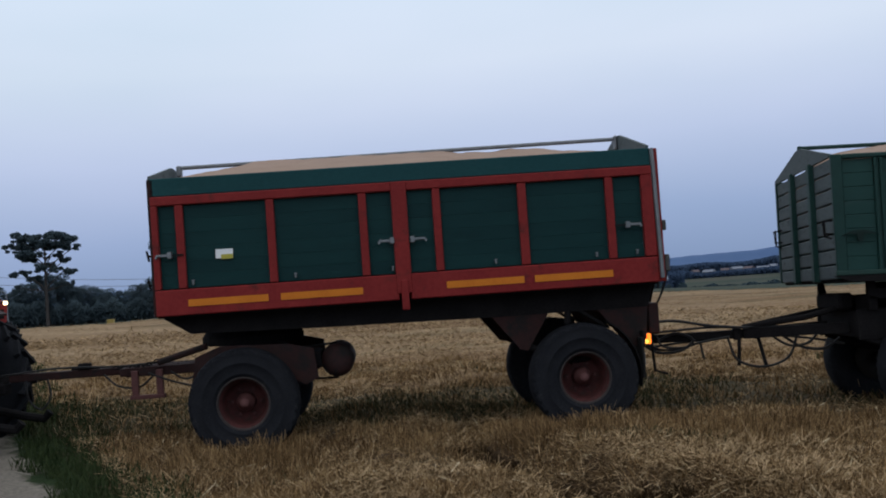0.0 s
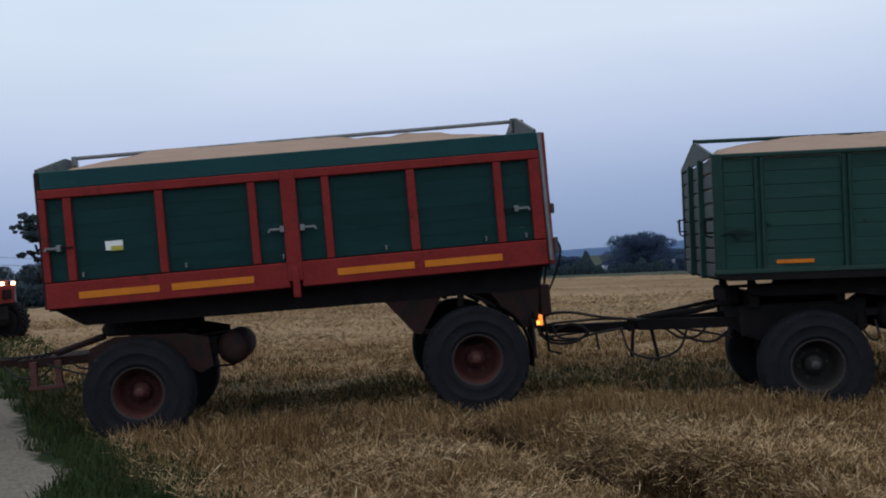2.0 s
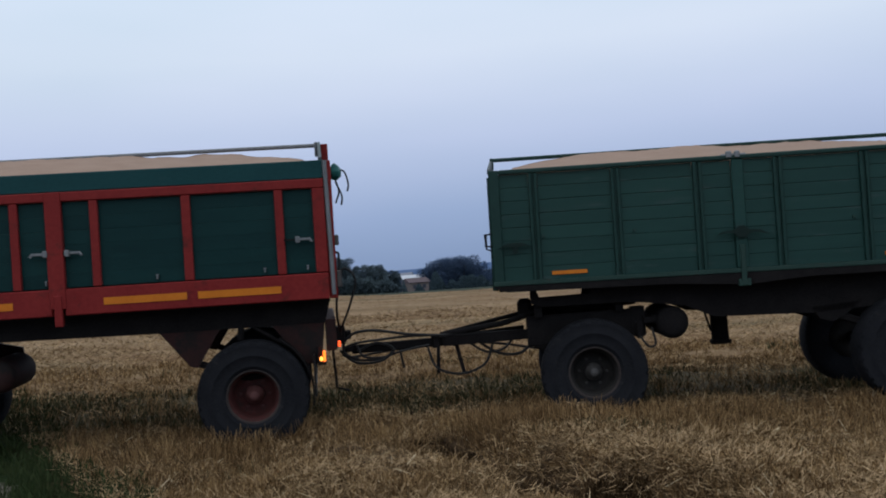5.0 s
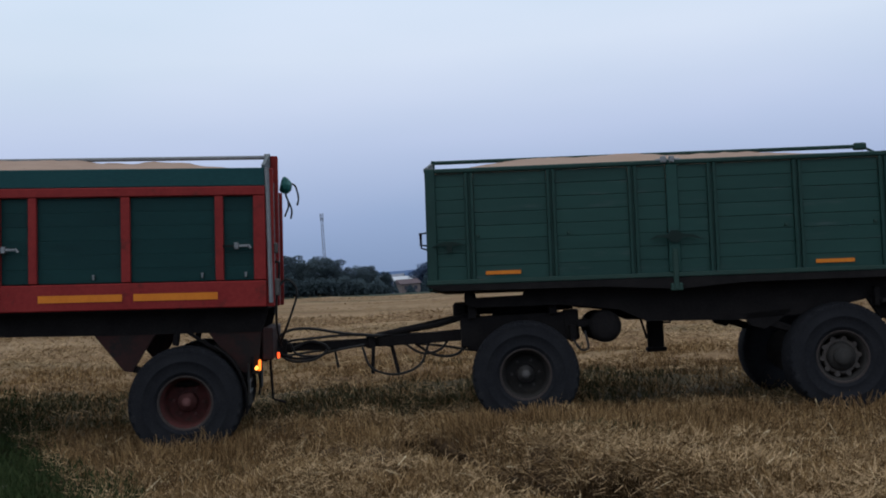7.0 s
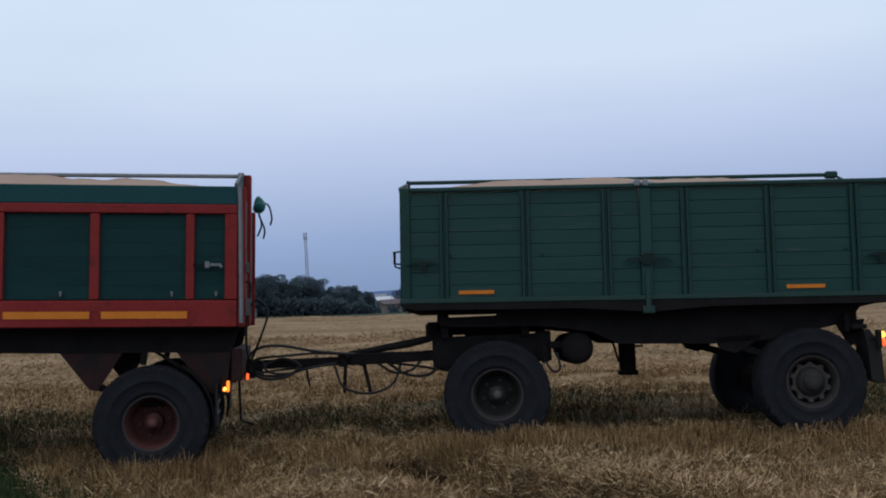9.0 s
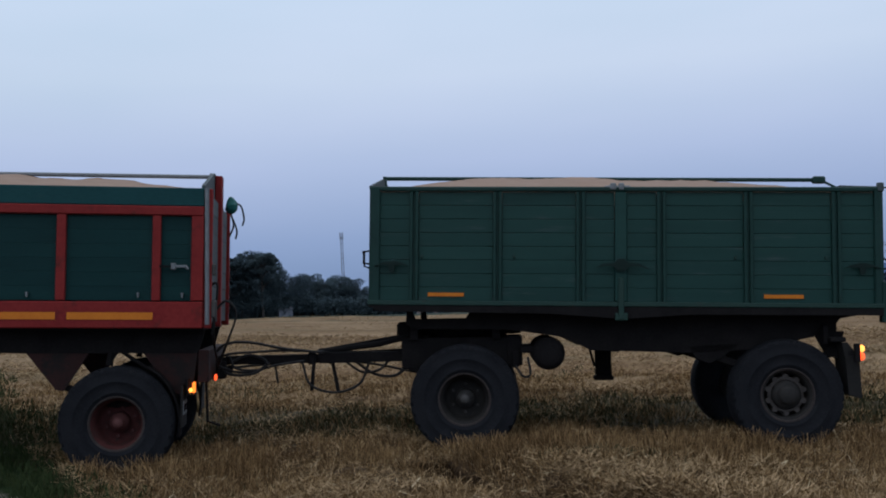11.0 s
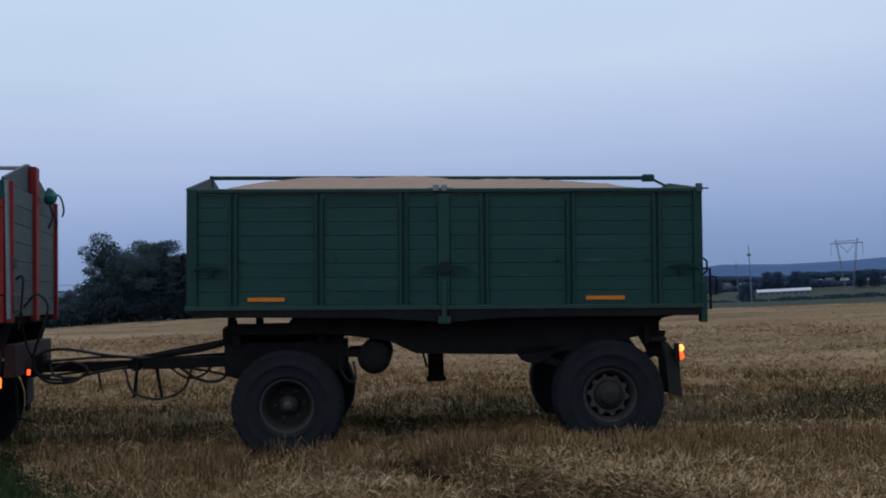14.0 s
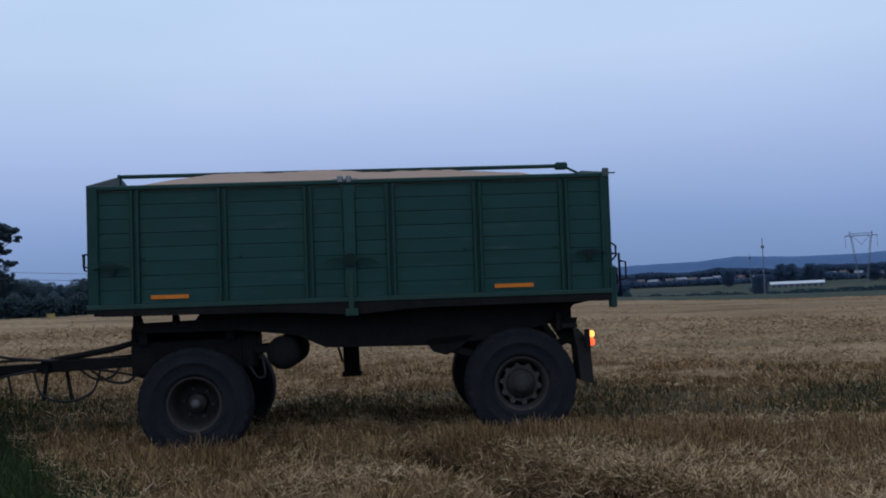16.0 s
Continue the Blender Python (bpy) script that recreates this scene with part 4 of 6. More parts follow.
    part("front_edge_post", boxes((-2.405, -2.34, 1.15, 1.205, 0.0, top), bevel=0.006), GREEN_RIB, body)
    part("front_gable", gable(-2.41, -2.385, 2.34, top - 0.02, top + 0.21), GREY_BOARD, body, "grey sheet gable over the front wall")
    part("tailgate", boxes((2.362, 2.40, -1.15, 1.15, 0.0, top - 0.01), bevel=0.008), GREEN_PAINT, body, "green tailgate")
    for y in (-0.6, 0.0, 0.6):
        part("tail_rib", boxes((2.401, 2.44, y - 0.04, y + 0.04, 0.0, top - 0.02), bevel=0.008), GREEN_RIB, body)
    part("tail_bracket", boxes((2.36, 2.42, yn - 0.015, yn + 0.10, -0.10, 0.28), bevel=0.01), GREEN_RIB, body, "dark green tailgate bracket")
    ridge = part("ridge_bar", tube(bmesh.new(), [(-2.38, 0, top + 0.228), (2.15, 0, top + 0.218)], 0.022, 8), GREEN_RIB, body, "dark green ridge bar")
    part("ridge_clamp", boxes((2.08, 2.21, -0.04, 0.04, top + 0.18, top + 0.255), bevel=0.015), GREEN_RIB, ridge)
    part("ridge_stay", tube(bmesh.new(), [(2.20, 0, top + 0.20), (2.34, 0, top + 0.13)], 0.013, 6), GREEN_RIB, ridge)
    part("ridge_foot", boxes((-2.41, -2.37, -0.025, 0.025, top + 0.13, top + 0.25), bevel=0.006), GREEN_RIB, ridge)
    part("rear_gable", gable(2.33, 2.358, 2.34, top - 0.02, top + 0.15), GREY_BOARD, body, "grey sheet gable over the tailgate")
    part("bed", boxes((-2.36, 2.36, -1.16, 1.16, -0.025, 0.025)), DARK_STEEL, body)
    part("grain_load", grain_heap("grain", 4.64, 2.26, top - 0.035, 0.275, 8.0, 0.20), GRAIN, body, "heaped load of wheat grain", True)
    # ladder hook on the front, far side
    for pts in (((-2.37, 1.05, 0.46), (-2.47, 1.05, 0.46), (-2.48, 1.05, 0.58), (-2.38, 1.05, 0.60)), ((-2.46, 1.05, 0.60), (-2.46, 1.05, 0.42), (-2.40, 1.05, 0.40)), ((-2.37, -1.08, 0.42), (-2.47, -1.08, 0.43), (-2.475, -1.08, 0.54), (-2.38, -1.08, 0.55)), ((-2.46, -1.08, 0.55), (-2.46, -1.08, 0.40), (-2.40, -1.08, 0.38)), ((2.44, -0.9, 0.26), (2.49, -0.9, 0.27), (2.49, -0.9, 0.12), (2.44, -0.9, 0.10)),
                ((2.41, -1.1, 0.50), (2.44, -1.13, 0.47), (2.44, -1.13, 0.38), (2.41, -1.1, 0.34))):
        part("step_hook", tube(bmesh.new(), pts, 0.010, 6), DARK_STEEL, body)
    part("tail_step", tube(tube(bmesh.new(), [(2.40, -1.10, 0.40), (2.47, -1.12, 0.40), (2.475, -1.12, 0.02), (2.40, -1.10, 0.02)], 0.012, 6), [(2.475, -1.12, 0.33), (2.53, -1.12, 0.32), (2.53, -1.12, 0.16), (2.475, -1.12, 0.15)], 0.009, 6), DARK_STEEL, body, "dark folding step behind the tailgate")
    # chassis
    for y0, notch in ((-0.95, 1.268), (0.87, 1.20)):
        part("frame_beam", prism(bmesh.new(), [(-1.45, 1.326), (-1.49, notch), (-1.98, notch), (-2.01, 1.356), (-2.06, 1.358), (-2.07, 1.21), (-1.95, 1.17), (-1.12, 1.15), (-0.98, 1.135), (-0.56, 1.07), (-0.3, 0.94), (0.65, 0.90), (1.25, 0.925), (1.93, 1.06), (2.05, 1.20), (2.25, 1.235)], y0, y0 + 0.08), DARK_STEEL, t, "dark chassis beam")
        part("spring_hanger", prism(bmesh.new(), [(0.62, 0.96), (0.70, 0.84), (0.82, 0.80), (0.95, 0.86), (1.1, 0.98)], y0, y0 + 0.07), DARK_STEEL, t)
        part("spring_hanger", prism(bmesh.new(), [(1.8, 1.08), (1.92, 0.86), (2.02, 0.82), (2.08, 1.08)], y0, y0 + 0.07), DARK_STEEL, t)
        part("leaf_spring", tube(bmesh.new(), curve([(0.86, y0 + 0.05, 0.86), (1.49, y0 + 0.05, 0.68), (1.97, y0 + 0.05, 0.88)]), 0.04, 6), DARK_STEEL, t)
    for x in (-2.0, -1.2, -0.4, 0.4, 1.2, 2.0):
        part("cross_member", boxes((x - 0.04, x + 0.04, -0.869, 0.869, 1.06, 1.20), bevel=0.006), DARK_STEEL, t)
    part("leg_socket", boxes((-0.44, 0.12, -0.14, 0.14, 1.10, 1.20), bevel=0.01), DARK_STEEL, t)
    part("support_leg", boxes((-0.18, -0.02, -0.08, 0.08, 0.64, 1.10), (-0.20, 0.0, -0.10, 0.10, 0.60, 0.65), bevel=0.012), DARK_STEEL, t, "dark support leg")
    part("leg_stay", tube(bmesh.new(), [(-0.27, 0.0, 1.06), (-0.19, 0.0, 0.74)], 0.013, 6), DARK_STEEL, t)
    part("leg_crank", tube(bmesh.new(), [(-0.03, 0.0, 0.90), (0.06, -0.05, 0.90), (0.06, -0.05, 0.96)], 0.012, 6), DARK_STEEL, t)
    part("rear_axle", tube(bmesh.new(), [(1.494, -0.9, 0.5), (1.494, 0.9, 0.5)], 0.06, 10), DARK_STEEL, t)
    for y0 in (-1.14, 0.80):
        part("mud_flap", prism(bmesh.new(), [(2.00, 0.98), (2.05, 0.98), (2.15, 0.84), (2.165, 0.46), (2.045, 0.50), (2.03, 0.80)], y0, y0 + 0.34), MUD_FLAP, t, "dark rubber mud flap")
        part("flap_bracket", boxes((1.90, 2.046, y0 + 0.02, y0 + 0.32, 0.985, 1.03), (1.86, 1.91, y0 + 0.1, y0 + 0.2, 0.96, 1.15), bevel=0.008), DARK_STEEL, t)
    lamp = part("tail_lamp", boxes((2.05, 2.145, -1.146, -1.142, 0.86, 0.90), (2.10, 2.145, -1.20, -1.145, 0.80, 0.97), bevel=0.003), DARK_STEEL, t)
    part("lamp_glass", boxes((2.146, 2.19, -1.195, -1.115, 0.890, 0.955), bevel=0.018), LAMP_HOT, lamp, "lit yellow lamp glass")
    part("lamp_glass", boxes((2.146, 2.19, -1.195, -1.115, 0.815, 0.885), bevel=0.018), LAMP_RED, lamp, "lit red lamp glass")
    # front turntable, which steers with the drawbar; its own space has the pivot at the origin
    bogie = part("turntable", boxes((-0.62, 0.42, -0.80, -0.72, 0.78, 1.08), (-0.62, 0.42, 0.72, 0.80, 0.78, 1.08), (-0.60, -0.48, -0.72, 0.72, 0.80, 1.06), (0.30, 0.42, -0.72, 0.72, 0.80, 1.06), (-0.30, 0.25, -0.5, 0.5, 1.08, 1.14), bevel=0.01), DARK_STEEL, t, "dark steering turntable", at=pose(-1.51, 0, 0))
    part("turntable_ring", turned_z(bmesh.new(), 0.0, [(0.36, 1.10), (0.56, 1.10), (0.56, 1.17), (0.36, 1.17)]), DARK_STEEL, bogie)
    part("front_axle", tube(bmesh.new(), [(0, -0.9, 0.5), (0, 0.9, 0.5)], 0.06, 10), DARK_STEEL, bogie)
    for y in (-0.76, 0.76):
        part("leaf_spring", tube(bmesh.new(), curve([(-0.55, y, 0.80), (0, y, 0.62), (0.42, y, 0.82)]), 0.04, 6), DARK_STEEL, bogie)
    part("bolster", boxes((-0.70, -0.55, -0.45, 0.45, 1.07, 1.24), bevel=0.03), DARK_STEEL, bogie)
    part("air_tank", turned(bmesh.new(), [(0.0, -0.68), (0.10, -0.675), (0.145, -0.65), (0.160, -0.60), (0.160, 0.60), (0.145, 0.65), (0.0, 0.68)], 24), DARK_STEEL, t, "dark air tank", True, at=pose(-0.70, -0.27, 0.915))
    part("tank_bracket", boxes((-0.98, -0.82, -0.86, -0.05, 0.92, 0.99), (-1.10, -0.95, -0.80, -0.72, 0.80, 1.10), bevel=0.012), DARK_STEEL, t)
    part("brake_valve", boxes((-1.06, -0.98, -0.86, -0.76, 0.78, 0.95), bevel=0.02), DARK_STEEL, t)
    part("hose", tube(bmesh.new(), curve([(-1.02, -0.86, 0.80), (-0.95, -0.9, 0.70), (-0.88, -0.9, 0.72), (-0.90, -0.86, 0.88)]), 0.012, 6), HOSE, t, "black hose")
    arms = bmesh.new()
    for s in (-1, 1):
        prism_bar(arms, (-0.58, 0.45 * s, 0.90), (-1.55, 0.07 * s, 0.88), 0.035, 0.05)
    box(arms, -2.50, -1.45, -0.05, 0.05, 0.835, 0.925, bevel=0.01)
    bar = part("drawbar", arms, DARK_STEEL, t, "dark steel drawbar")
    part("tow_eye", turned_z(bmesh.new(), -2.53, [(0.03, 0.86), (0.07, 0.86), (0.07, 0.91), (0.03, 0.91)]), DARK_STEEL, bar)
    part("drawbar_spring", tube(bmesh.new(), [(-1.55, -0.08, 0.95), (-0.95, -0.26, 1.02), (-0.55, -0.38, 1.12)], 0.032, 8), DARK_STEEL, bar)
    part("drawbar_spring", tube(bmesh.new(), [(-1.55, 0.08, 0.95), (-0.55, 0.38, 1.10)], 0.022, 8), DARK_STEEL, bar)
    part("drawbar_stand", tube(tube(bmesh.new(), [(-1.60, -0.08, 0.88), (-1.63, -0.14, 0.56)], 0.02, 6), [(-1.42, -0.08, 0.88), (-1.36, -0.14, 0.54)], 0.02, 6), DARK_STEEL, bar, "dark folding stand")
    part("stand_clamp", boxes((-1.66, -1.58, -0.09, 0.09, 0.82, 0.96), bevel=0.01), DARK_STEEL, bar)
    part("stand_clamp", boxes((-1.45, -1.40, -0.09, 0.09, 0.82, 0.95), bevel=0.01), DARK_STEEL, bar)
    for pts in (((-2.60, -0.05, 0.90), (-2.45, -0.08, 0.945), (-2.20, -0.10, 0.96), (-1.9, -0.12, 0.97), (-1.5, -0.12, 0.95), (-0.7, -0.3, 0.93)),
                ((-2.58, -0.02, 0.86), (-2.48, -0.08, 0.78), (-2.25, -0.10, 0.76), (-2.0, -0.1, 0.82), (-1.7, -0.1, 0.86)),
                ((-2.45, -0.08, 0.92), (-2.38, -0.12, 0.80), (-2.15, -0.12, 0.78), (-2.05, -0.1, 0.85)),
                ((-2.62, 0.02, 0.88), (-2.52, 0.06, 0.80), (-2.2, 0.08, 0.82), (-1.6, 0.08, 0.86)),
                ((-1.30, -0.12, 0.86), (-1.12, -0.18, 0.74), (-0.95, -0.26, 0.76), (-0.85, -0.3, 0.86)),
                ((-1.72, -0.1, 0.84), (-1.64, -0.16, 0.62), (-1.40, -0.2, 0.54), (-1.15, -0.22, 0.62), (-1.05, -0.26, 0.84)),
                ((-2.0, 0.0, 0.84), (-1.98, 0.0, 0.70), (-1.97, 0.0, 0.64)), ((-1.15, -0.14, 0.84), (-0.9, -0.24, 0.80), (-0.62, -0.4, 0.74))):
        part("hose", tube(bmesh.new(), curve(pts), 0.013, 6), HOSE, bar, "black hose")
    for pts in (((-2.44, -0.10, 0.78), (-2.57, -0.11, 0.84), (-2.58, -0.12, 0.96), (-2.47, -0.13, 1.05), (-2.25, -0.14, 1.06), (-1.9, -0.13, 0.99), (-1.5, -0.12, 0.94)), ((-2.60, -0.06, 0.84), (-2.44, -0.12, 0.74), (-2.2, -0.14, 0.75), (-2.08, -0.12, 0.86), (-2.25, -0.1, 0.93), (-2.45, -0.08, 0.86)),
                ((-1.2, -0.16, 0.86), (-1.0, -0.2, 0.72), (-0.8, -0.3, 0.70), (-0.66, -0.38, 0.80))):
        part("hose", tube(bmesh.new(), curve(pts), 0.015, 6), HOSE, bar, "black hose")
    wheels = []
    cone = wheel(t, RIM_GREY, HUB_GREY, "cone")
    ring = wheel(t, RIM_GREY, HUB_DARK, "ring")
    pairs = ((cone, -1.51, -0.98, 0), (None, -1.51, 0.98, 180), (ring, 1.494, -0.98, 0), (None, 1.494, 0.98, 180))
    source = cone
    for w, x, y, side in pairs:
        if w is None:
            w = copy_thing(source, pose(0, 0, 0))
        source = w if x < 0 else ring
        wheels.append((w, x, y, side))
        if x < 0 and y > 0:
            source = ring
    return t, bar, wheels


def prism_bar(bm, p, q, half_y, half_z):
    """A square bar from p to q."""
    p, q = Vector(p), Vector(q)
    ends = [[bm.verts.new(c + Vector((0, sy * half_y, sz * half_z))) for sy, sz in ((-1, -1), (1, -1), (1, 1), (-1, 1))] for c in (p, q)]
    bm.faces.new(ends[0])
    bm.faces.new(ends[1][::-1])
    for i in range(4):
        j = (i + 1) % 4
        bm.faces.new((ends[0][j], ends[0][i], ends[1][i], ends[1][j]))
    bmesh.ops.recalc_face_normals(bm, faces=bm.faces)
    return bm


RED_TRAILER, RED_WHEELS = red_trailer()
GREEN_TRAILER, GREEN_BAR, GREEN_WHEELS = green_trailer()


# ---- tractors ----
def tractor_wheel(parent, r, width, x, y):
    w = part("wheel", turned(bmesh.new(), [(0.08, 0.02), (r * 0.5, 0.03), (r * 0.56, -width * 0.4), (r * 0.6, -width * 0.45), (r * 0.6, width * 0.45), (0.08, width * 0.2)], 32), RIM_GREY, parent, smooth=True, at=pose(x, y, r))
    part("tyre", turned(bmesh.new(), [(r * 0.58, -width * 0.42), (r * 0.7, -width * 0.5), (r * 0.88, -width * 0.5), (r * 0.95, -width * 0.4), (r * 0.955, width * 0.4), (r * 0.88, width * 0.5), (r * 0.7, width * 0.5), (r * 0.58, width * 0.42)], 40, True), RUBBER, w, "black lugged tyre", True)
    lugs = bmesh.new()
    count = 22
    for k in range(count):
        for s in (-1, 1):
            a = 2 * math.pi * (k + (0.5 if s > 0 else 0)) / count
            m = Matrix.Rotation(a, 4, "Y") @ pose(0, s * width * 0.24, r * 0.97, 0, 0, -38 * s)
            made = box(bmesh.new(), -0.022, 0.022, -width * 0.30, width * 0.30, -0.035, 0.03)
            made.transform(m)
            me = bpy.data.meshes.new("lug")
            made.to_mesh(me)
            made.free()
            lugs.from_mesh(me)
            bpy.data.meshes.remove(me)
    tagged(part("tread", lugs, RUBBER, w), kind="stuff")
    return w


def tractor(paint, label, lamp_on):
    """A farm tractor that heads to -x; its hitch is at the origin's height, behind the rear axle."""
    t = empty("tractor")
    tagged(t, label, "tractor")
    part("hood", prism(bmesh.new(), [(-3.0, 1.0), (-3.05, 1.45), (-2.9, 1.58), (-1.4, 1.68), (-1.4, 0.95)], -0.36, 0.36), paint, t, "painted engine hood")
    part("grille", boxes((-3.08, -3.03, -0.16, 0.16, 1.10, 1.34), bevel=0.01), DARK_STEEL, t)
    part("engine_block", boxes((-2.9, -0.1, -0.26, 0.26, 0.55, 0.96), bevel=0.03), DARK_STEEL, t)
    part("front_axle", boxes((-2.62, -2.42, -0.8, 0.8, 0.40, 0.54), bevel=0.02), DARK_STEEL, t)
    part("cab_frame", cab_frame(), DARK_STEEL, t, "dark cab frame")
    part("cab_roof", boxes((-1.45, 0.35, -0.72, 0.72, 2.48, 2.60), bevel=0.04), paint, t)
    part("cab_window", boxes((-1.36, 0.24, -0.655, -0.645, 1.5, 2.44)), GLASS, t)
    part("cab_window", boxes((-1.36, 0.24, 0.645, 0.655, 1.5, 2.44)), GLASS, t)
    part("cab_wall", boxes((-1.4, 0.3, -0.66, 0.66, 0.96, 1.48), bevel=0.03), paint, t)
    for s in (-1, 1):
        fender = bmesh.new()
        arc = [(r * math.cos(a), 0.78 + r * math.sin(a)) for r, rng in ((0.86, range(3, 11)), (0.835, range(10, 2, -1))) for a in (radians(10 + 15 * k) for k in rng)]
        part("fender", prism(fender, arc, 0.62 * s if s > 0 else -1.12, 1.12 if s > 0 else -0.62), paint, t, "painted rear fender")
        lamp = part("headlamp", boxes((-3.06, -2.98, 0.24 * s - 0.1, 0.24 * s + 0.1, 1.43, 1.55), bevel=0.02), DARK_STEEL, t)
        part("lamp_glass", boxes((-3.09, -3.061, 0.24 * s - 0.075, 0.24 * s + 0.075, 1.45, 1.54), bevel=0.008), LAMP_WHITE if lamp_on else GALVANISED, lamp)
        part("lower_link", tube(bmesh.new(), [(0.1, 0.3 * s, 0.62), (0.85, 0.45 * s, 0.38), (1.04, 0.45 * s, 0.34), (1.10, 0.45 * s, 0.41)], 0.045, 8), DARK_STEEL, t, "dark lower link with hook end")
        tractor_wheel(t, 0.78, 0.44, 0.0, 0.88 * s)
        tractor_wheel(t, 0.52, 0.30, -2.52, 0.80 * s)
    part("exhaust", tube(bmesh.new(), [(-1.55, -0.30, 1.6), (-1.55, -0.30, 2.35)], 0.05, 10), DARK_STEEL, t)
    part("tow_hook", boxes((0.0, 0.84, -0.10, 0.10, 0.66, 0.78), bevel=0.02), DARK_STEEL, t)
    return t


def cab_frame():
    bm = bmesh.new()
    for x in (-1.4, 0.3):
        for y in (-0.65, 0.65):
            tube(bm, [(x, y, 1.45), (x * 0.97, y, 2.5)], 0.04, 6)
    return bm


TOWING_TRACTOR = tractor(RED_DARK, "dark farm tractor pulling the grain trailers", False)
parked = tractor(RED_PAINT, "red tractor parked at the field edge, headlamps lit", True)
px, py, pz = at_angle(25.72, 23.6)
parked.matrix_basis = pose(px, py, pz, 0, 0, 180 - 8) @ pose(2.44, 0, 0) @ Matrix.Scale(0.8, 4)


# ---- trees ----
def crown_mesh(name, seed, blobs, leaf, count, mat):
    """A crown of many small leaf sprays, scattered on and in uneven clumps: (x, y, z, radius) each."""
    rng = np.random.default_rng(seed)
    weights = np.array([b[3] ** 2 for b in blobs])
    pick = rng.choice(len(blobs), count, p=weights / weights.sum())
    centre = np.array(blobs)[pick]
    way = rng.normal(size=(count, 3))
    way /= np.linalg.norm(way, axis=1, keepdims=True)
    reach = rng.uniform(0.55, 1.08, (count, 1)) ** 0.7
    pos = centre[:, :3] + way * reach * centre[:, 3:] * (1.15, 1.15, 0.7) * rng.uniform(0.75, 1.25, (count, 1))
    a = rng.normal(size=(count, 3))
    a /= np.linalg.norm(a, axis=1, keepdims=True)
    b = np.cross(a, rng.normal(size=(count, 3)))
    b /= np.linalg.norm(b, axis=1, keepdims=True)
    size = leaf * rng.uniform(0.5, 1.4, (count, 1))
    quad = np.stack([pos - a * size, pos + b * size * 0.6, pos + a * size, pos - b * size * 0.6], 1).reshape(-1, 3)
    me = bpy.data.meshes.new(name)
    me.from_pydata(quad.tolist(), [], [(4 * i, 4 * i + 1, 4 * i + 2, 4 * i + 3) for i in range(count)])
    me.materials.append(mat)
    return me


def tree(name, height, spread, seed, style, mat=None, leaves=2600):
    """A tree with a tapered trunk, limbs and a crown; style: tiered (bare stem, flat pads of leaves) or full (leafy to the ground)."""
    rng = random.Random(seed)
    t = empty(name)
    bm = bmesh.new()
    lean = rng.uniform(-0.03, 0.03) * height
    tube(bm, curve([(0, 0, -0.3), (lean * 0.3, 0, height * 0.3), (lean, 0, height * 0.62), (lean, 0.02 * height, height * 0.9)]), height * 0.022, 8, height * 0.005)
    blobs = []
    limbs = 0 if style == "tiered" else 30
    if style == "tiered":
        # flat pads of foliage, one above the other, at the ends of long limbs: out, height and half width
        for out, up, wide in ((-0.33, 0.84, 0.09), (-0.24, 0.90, 0.11), (-0.10, 0.955, 0.11), (0.02, 0.96, 0.11), (0.13, 0.945, 0.10), (0.24, 0.885, 0.10), (0.35, 0.825, 0.06), (-0.14, 0.85, 0.13), (0.03, 0.87, 0.15), (0.15, 0.83, 0.11),
                              (-0.19, 0.74, 0.10), (-0.06, 0.76, 0.11), (0.06, 0.76, 0.08), (0.20, 0.70, 0.07), (-0.03, 0.65, 0.09), (0.10, 0.62, 0.09), (0.21, 0.59, 0.10), (-0.24, 0.58, 0.08), (-0.17, 0.51, 0.08), (-0.26, 0.43, 0.06), (0.10, 0.455, 0.07), (0.20, 0.44, 0.05)):
            back = rng.uniform(-0.8, 0.8) * max(0.05, 0.36 - abs(out))
            tip = (lean + out * height, back * height, up * height)
            for k in range(8):
                blobs.append((tip[0] + rng.uniform(-1.0, 1.0) * wide * height, tip[1] + rng.uniform(-0.9, 0.9) * wide * height, tip[2] + rng.uniform(-0.035, 0.025) * height, wide * height * rng.uniform(0.16, 0.40)))
            fork = max(0.38, up - 0.10 - 0.35 * abs(out))
            tube(bm, curve([(lean * 0.8, 0, fork * height), (lean + tip[0] * 0.55, tip[1] * 0.5, (fork + 0.62 * (up - fork)) * height), tip], 3), height * 0.007, 5, height * 0.002)
    for k in range(limbs):
        f = k / (limbs - 1)
        a = k * 2.4 + rng.uniform(-0.4, 0.4)
        z0 = height * (0.10 + 0.74 * f)
        out = spread * (1.0 - 0.55 * f ** 1.8) * rng.uniform(0.45, 1.05)
        tip = (lean + out * math.cos(a), out * math.sin(a), z0 + height * rng.uniform(0.04, 0.13))
        blobs.append((*tip, spread * rng.uniform(0.17, 0.36)))
        tube(bm, [(lean * f, 0, z0 * 0.92), ((lean + tip[0]) / 2, tip[1] / 2, (z0 + tip[2]) / 2), tip], height * 0.008, 5, height * 0.003)
    if style == "full":
        blobs += [(lean, 0, height * z, spread * r) for z, r in ((0.25, 0.72), (0.42, 0.66), (0.58, 0.52), (0.72, 0.36))]
    part("trunk", bm, BARK, t)
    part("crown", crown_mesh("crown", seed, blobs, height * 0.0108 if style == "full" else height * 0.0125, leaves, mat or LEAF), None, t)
    return t


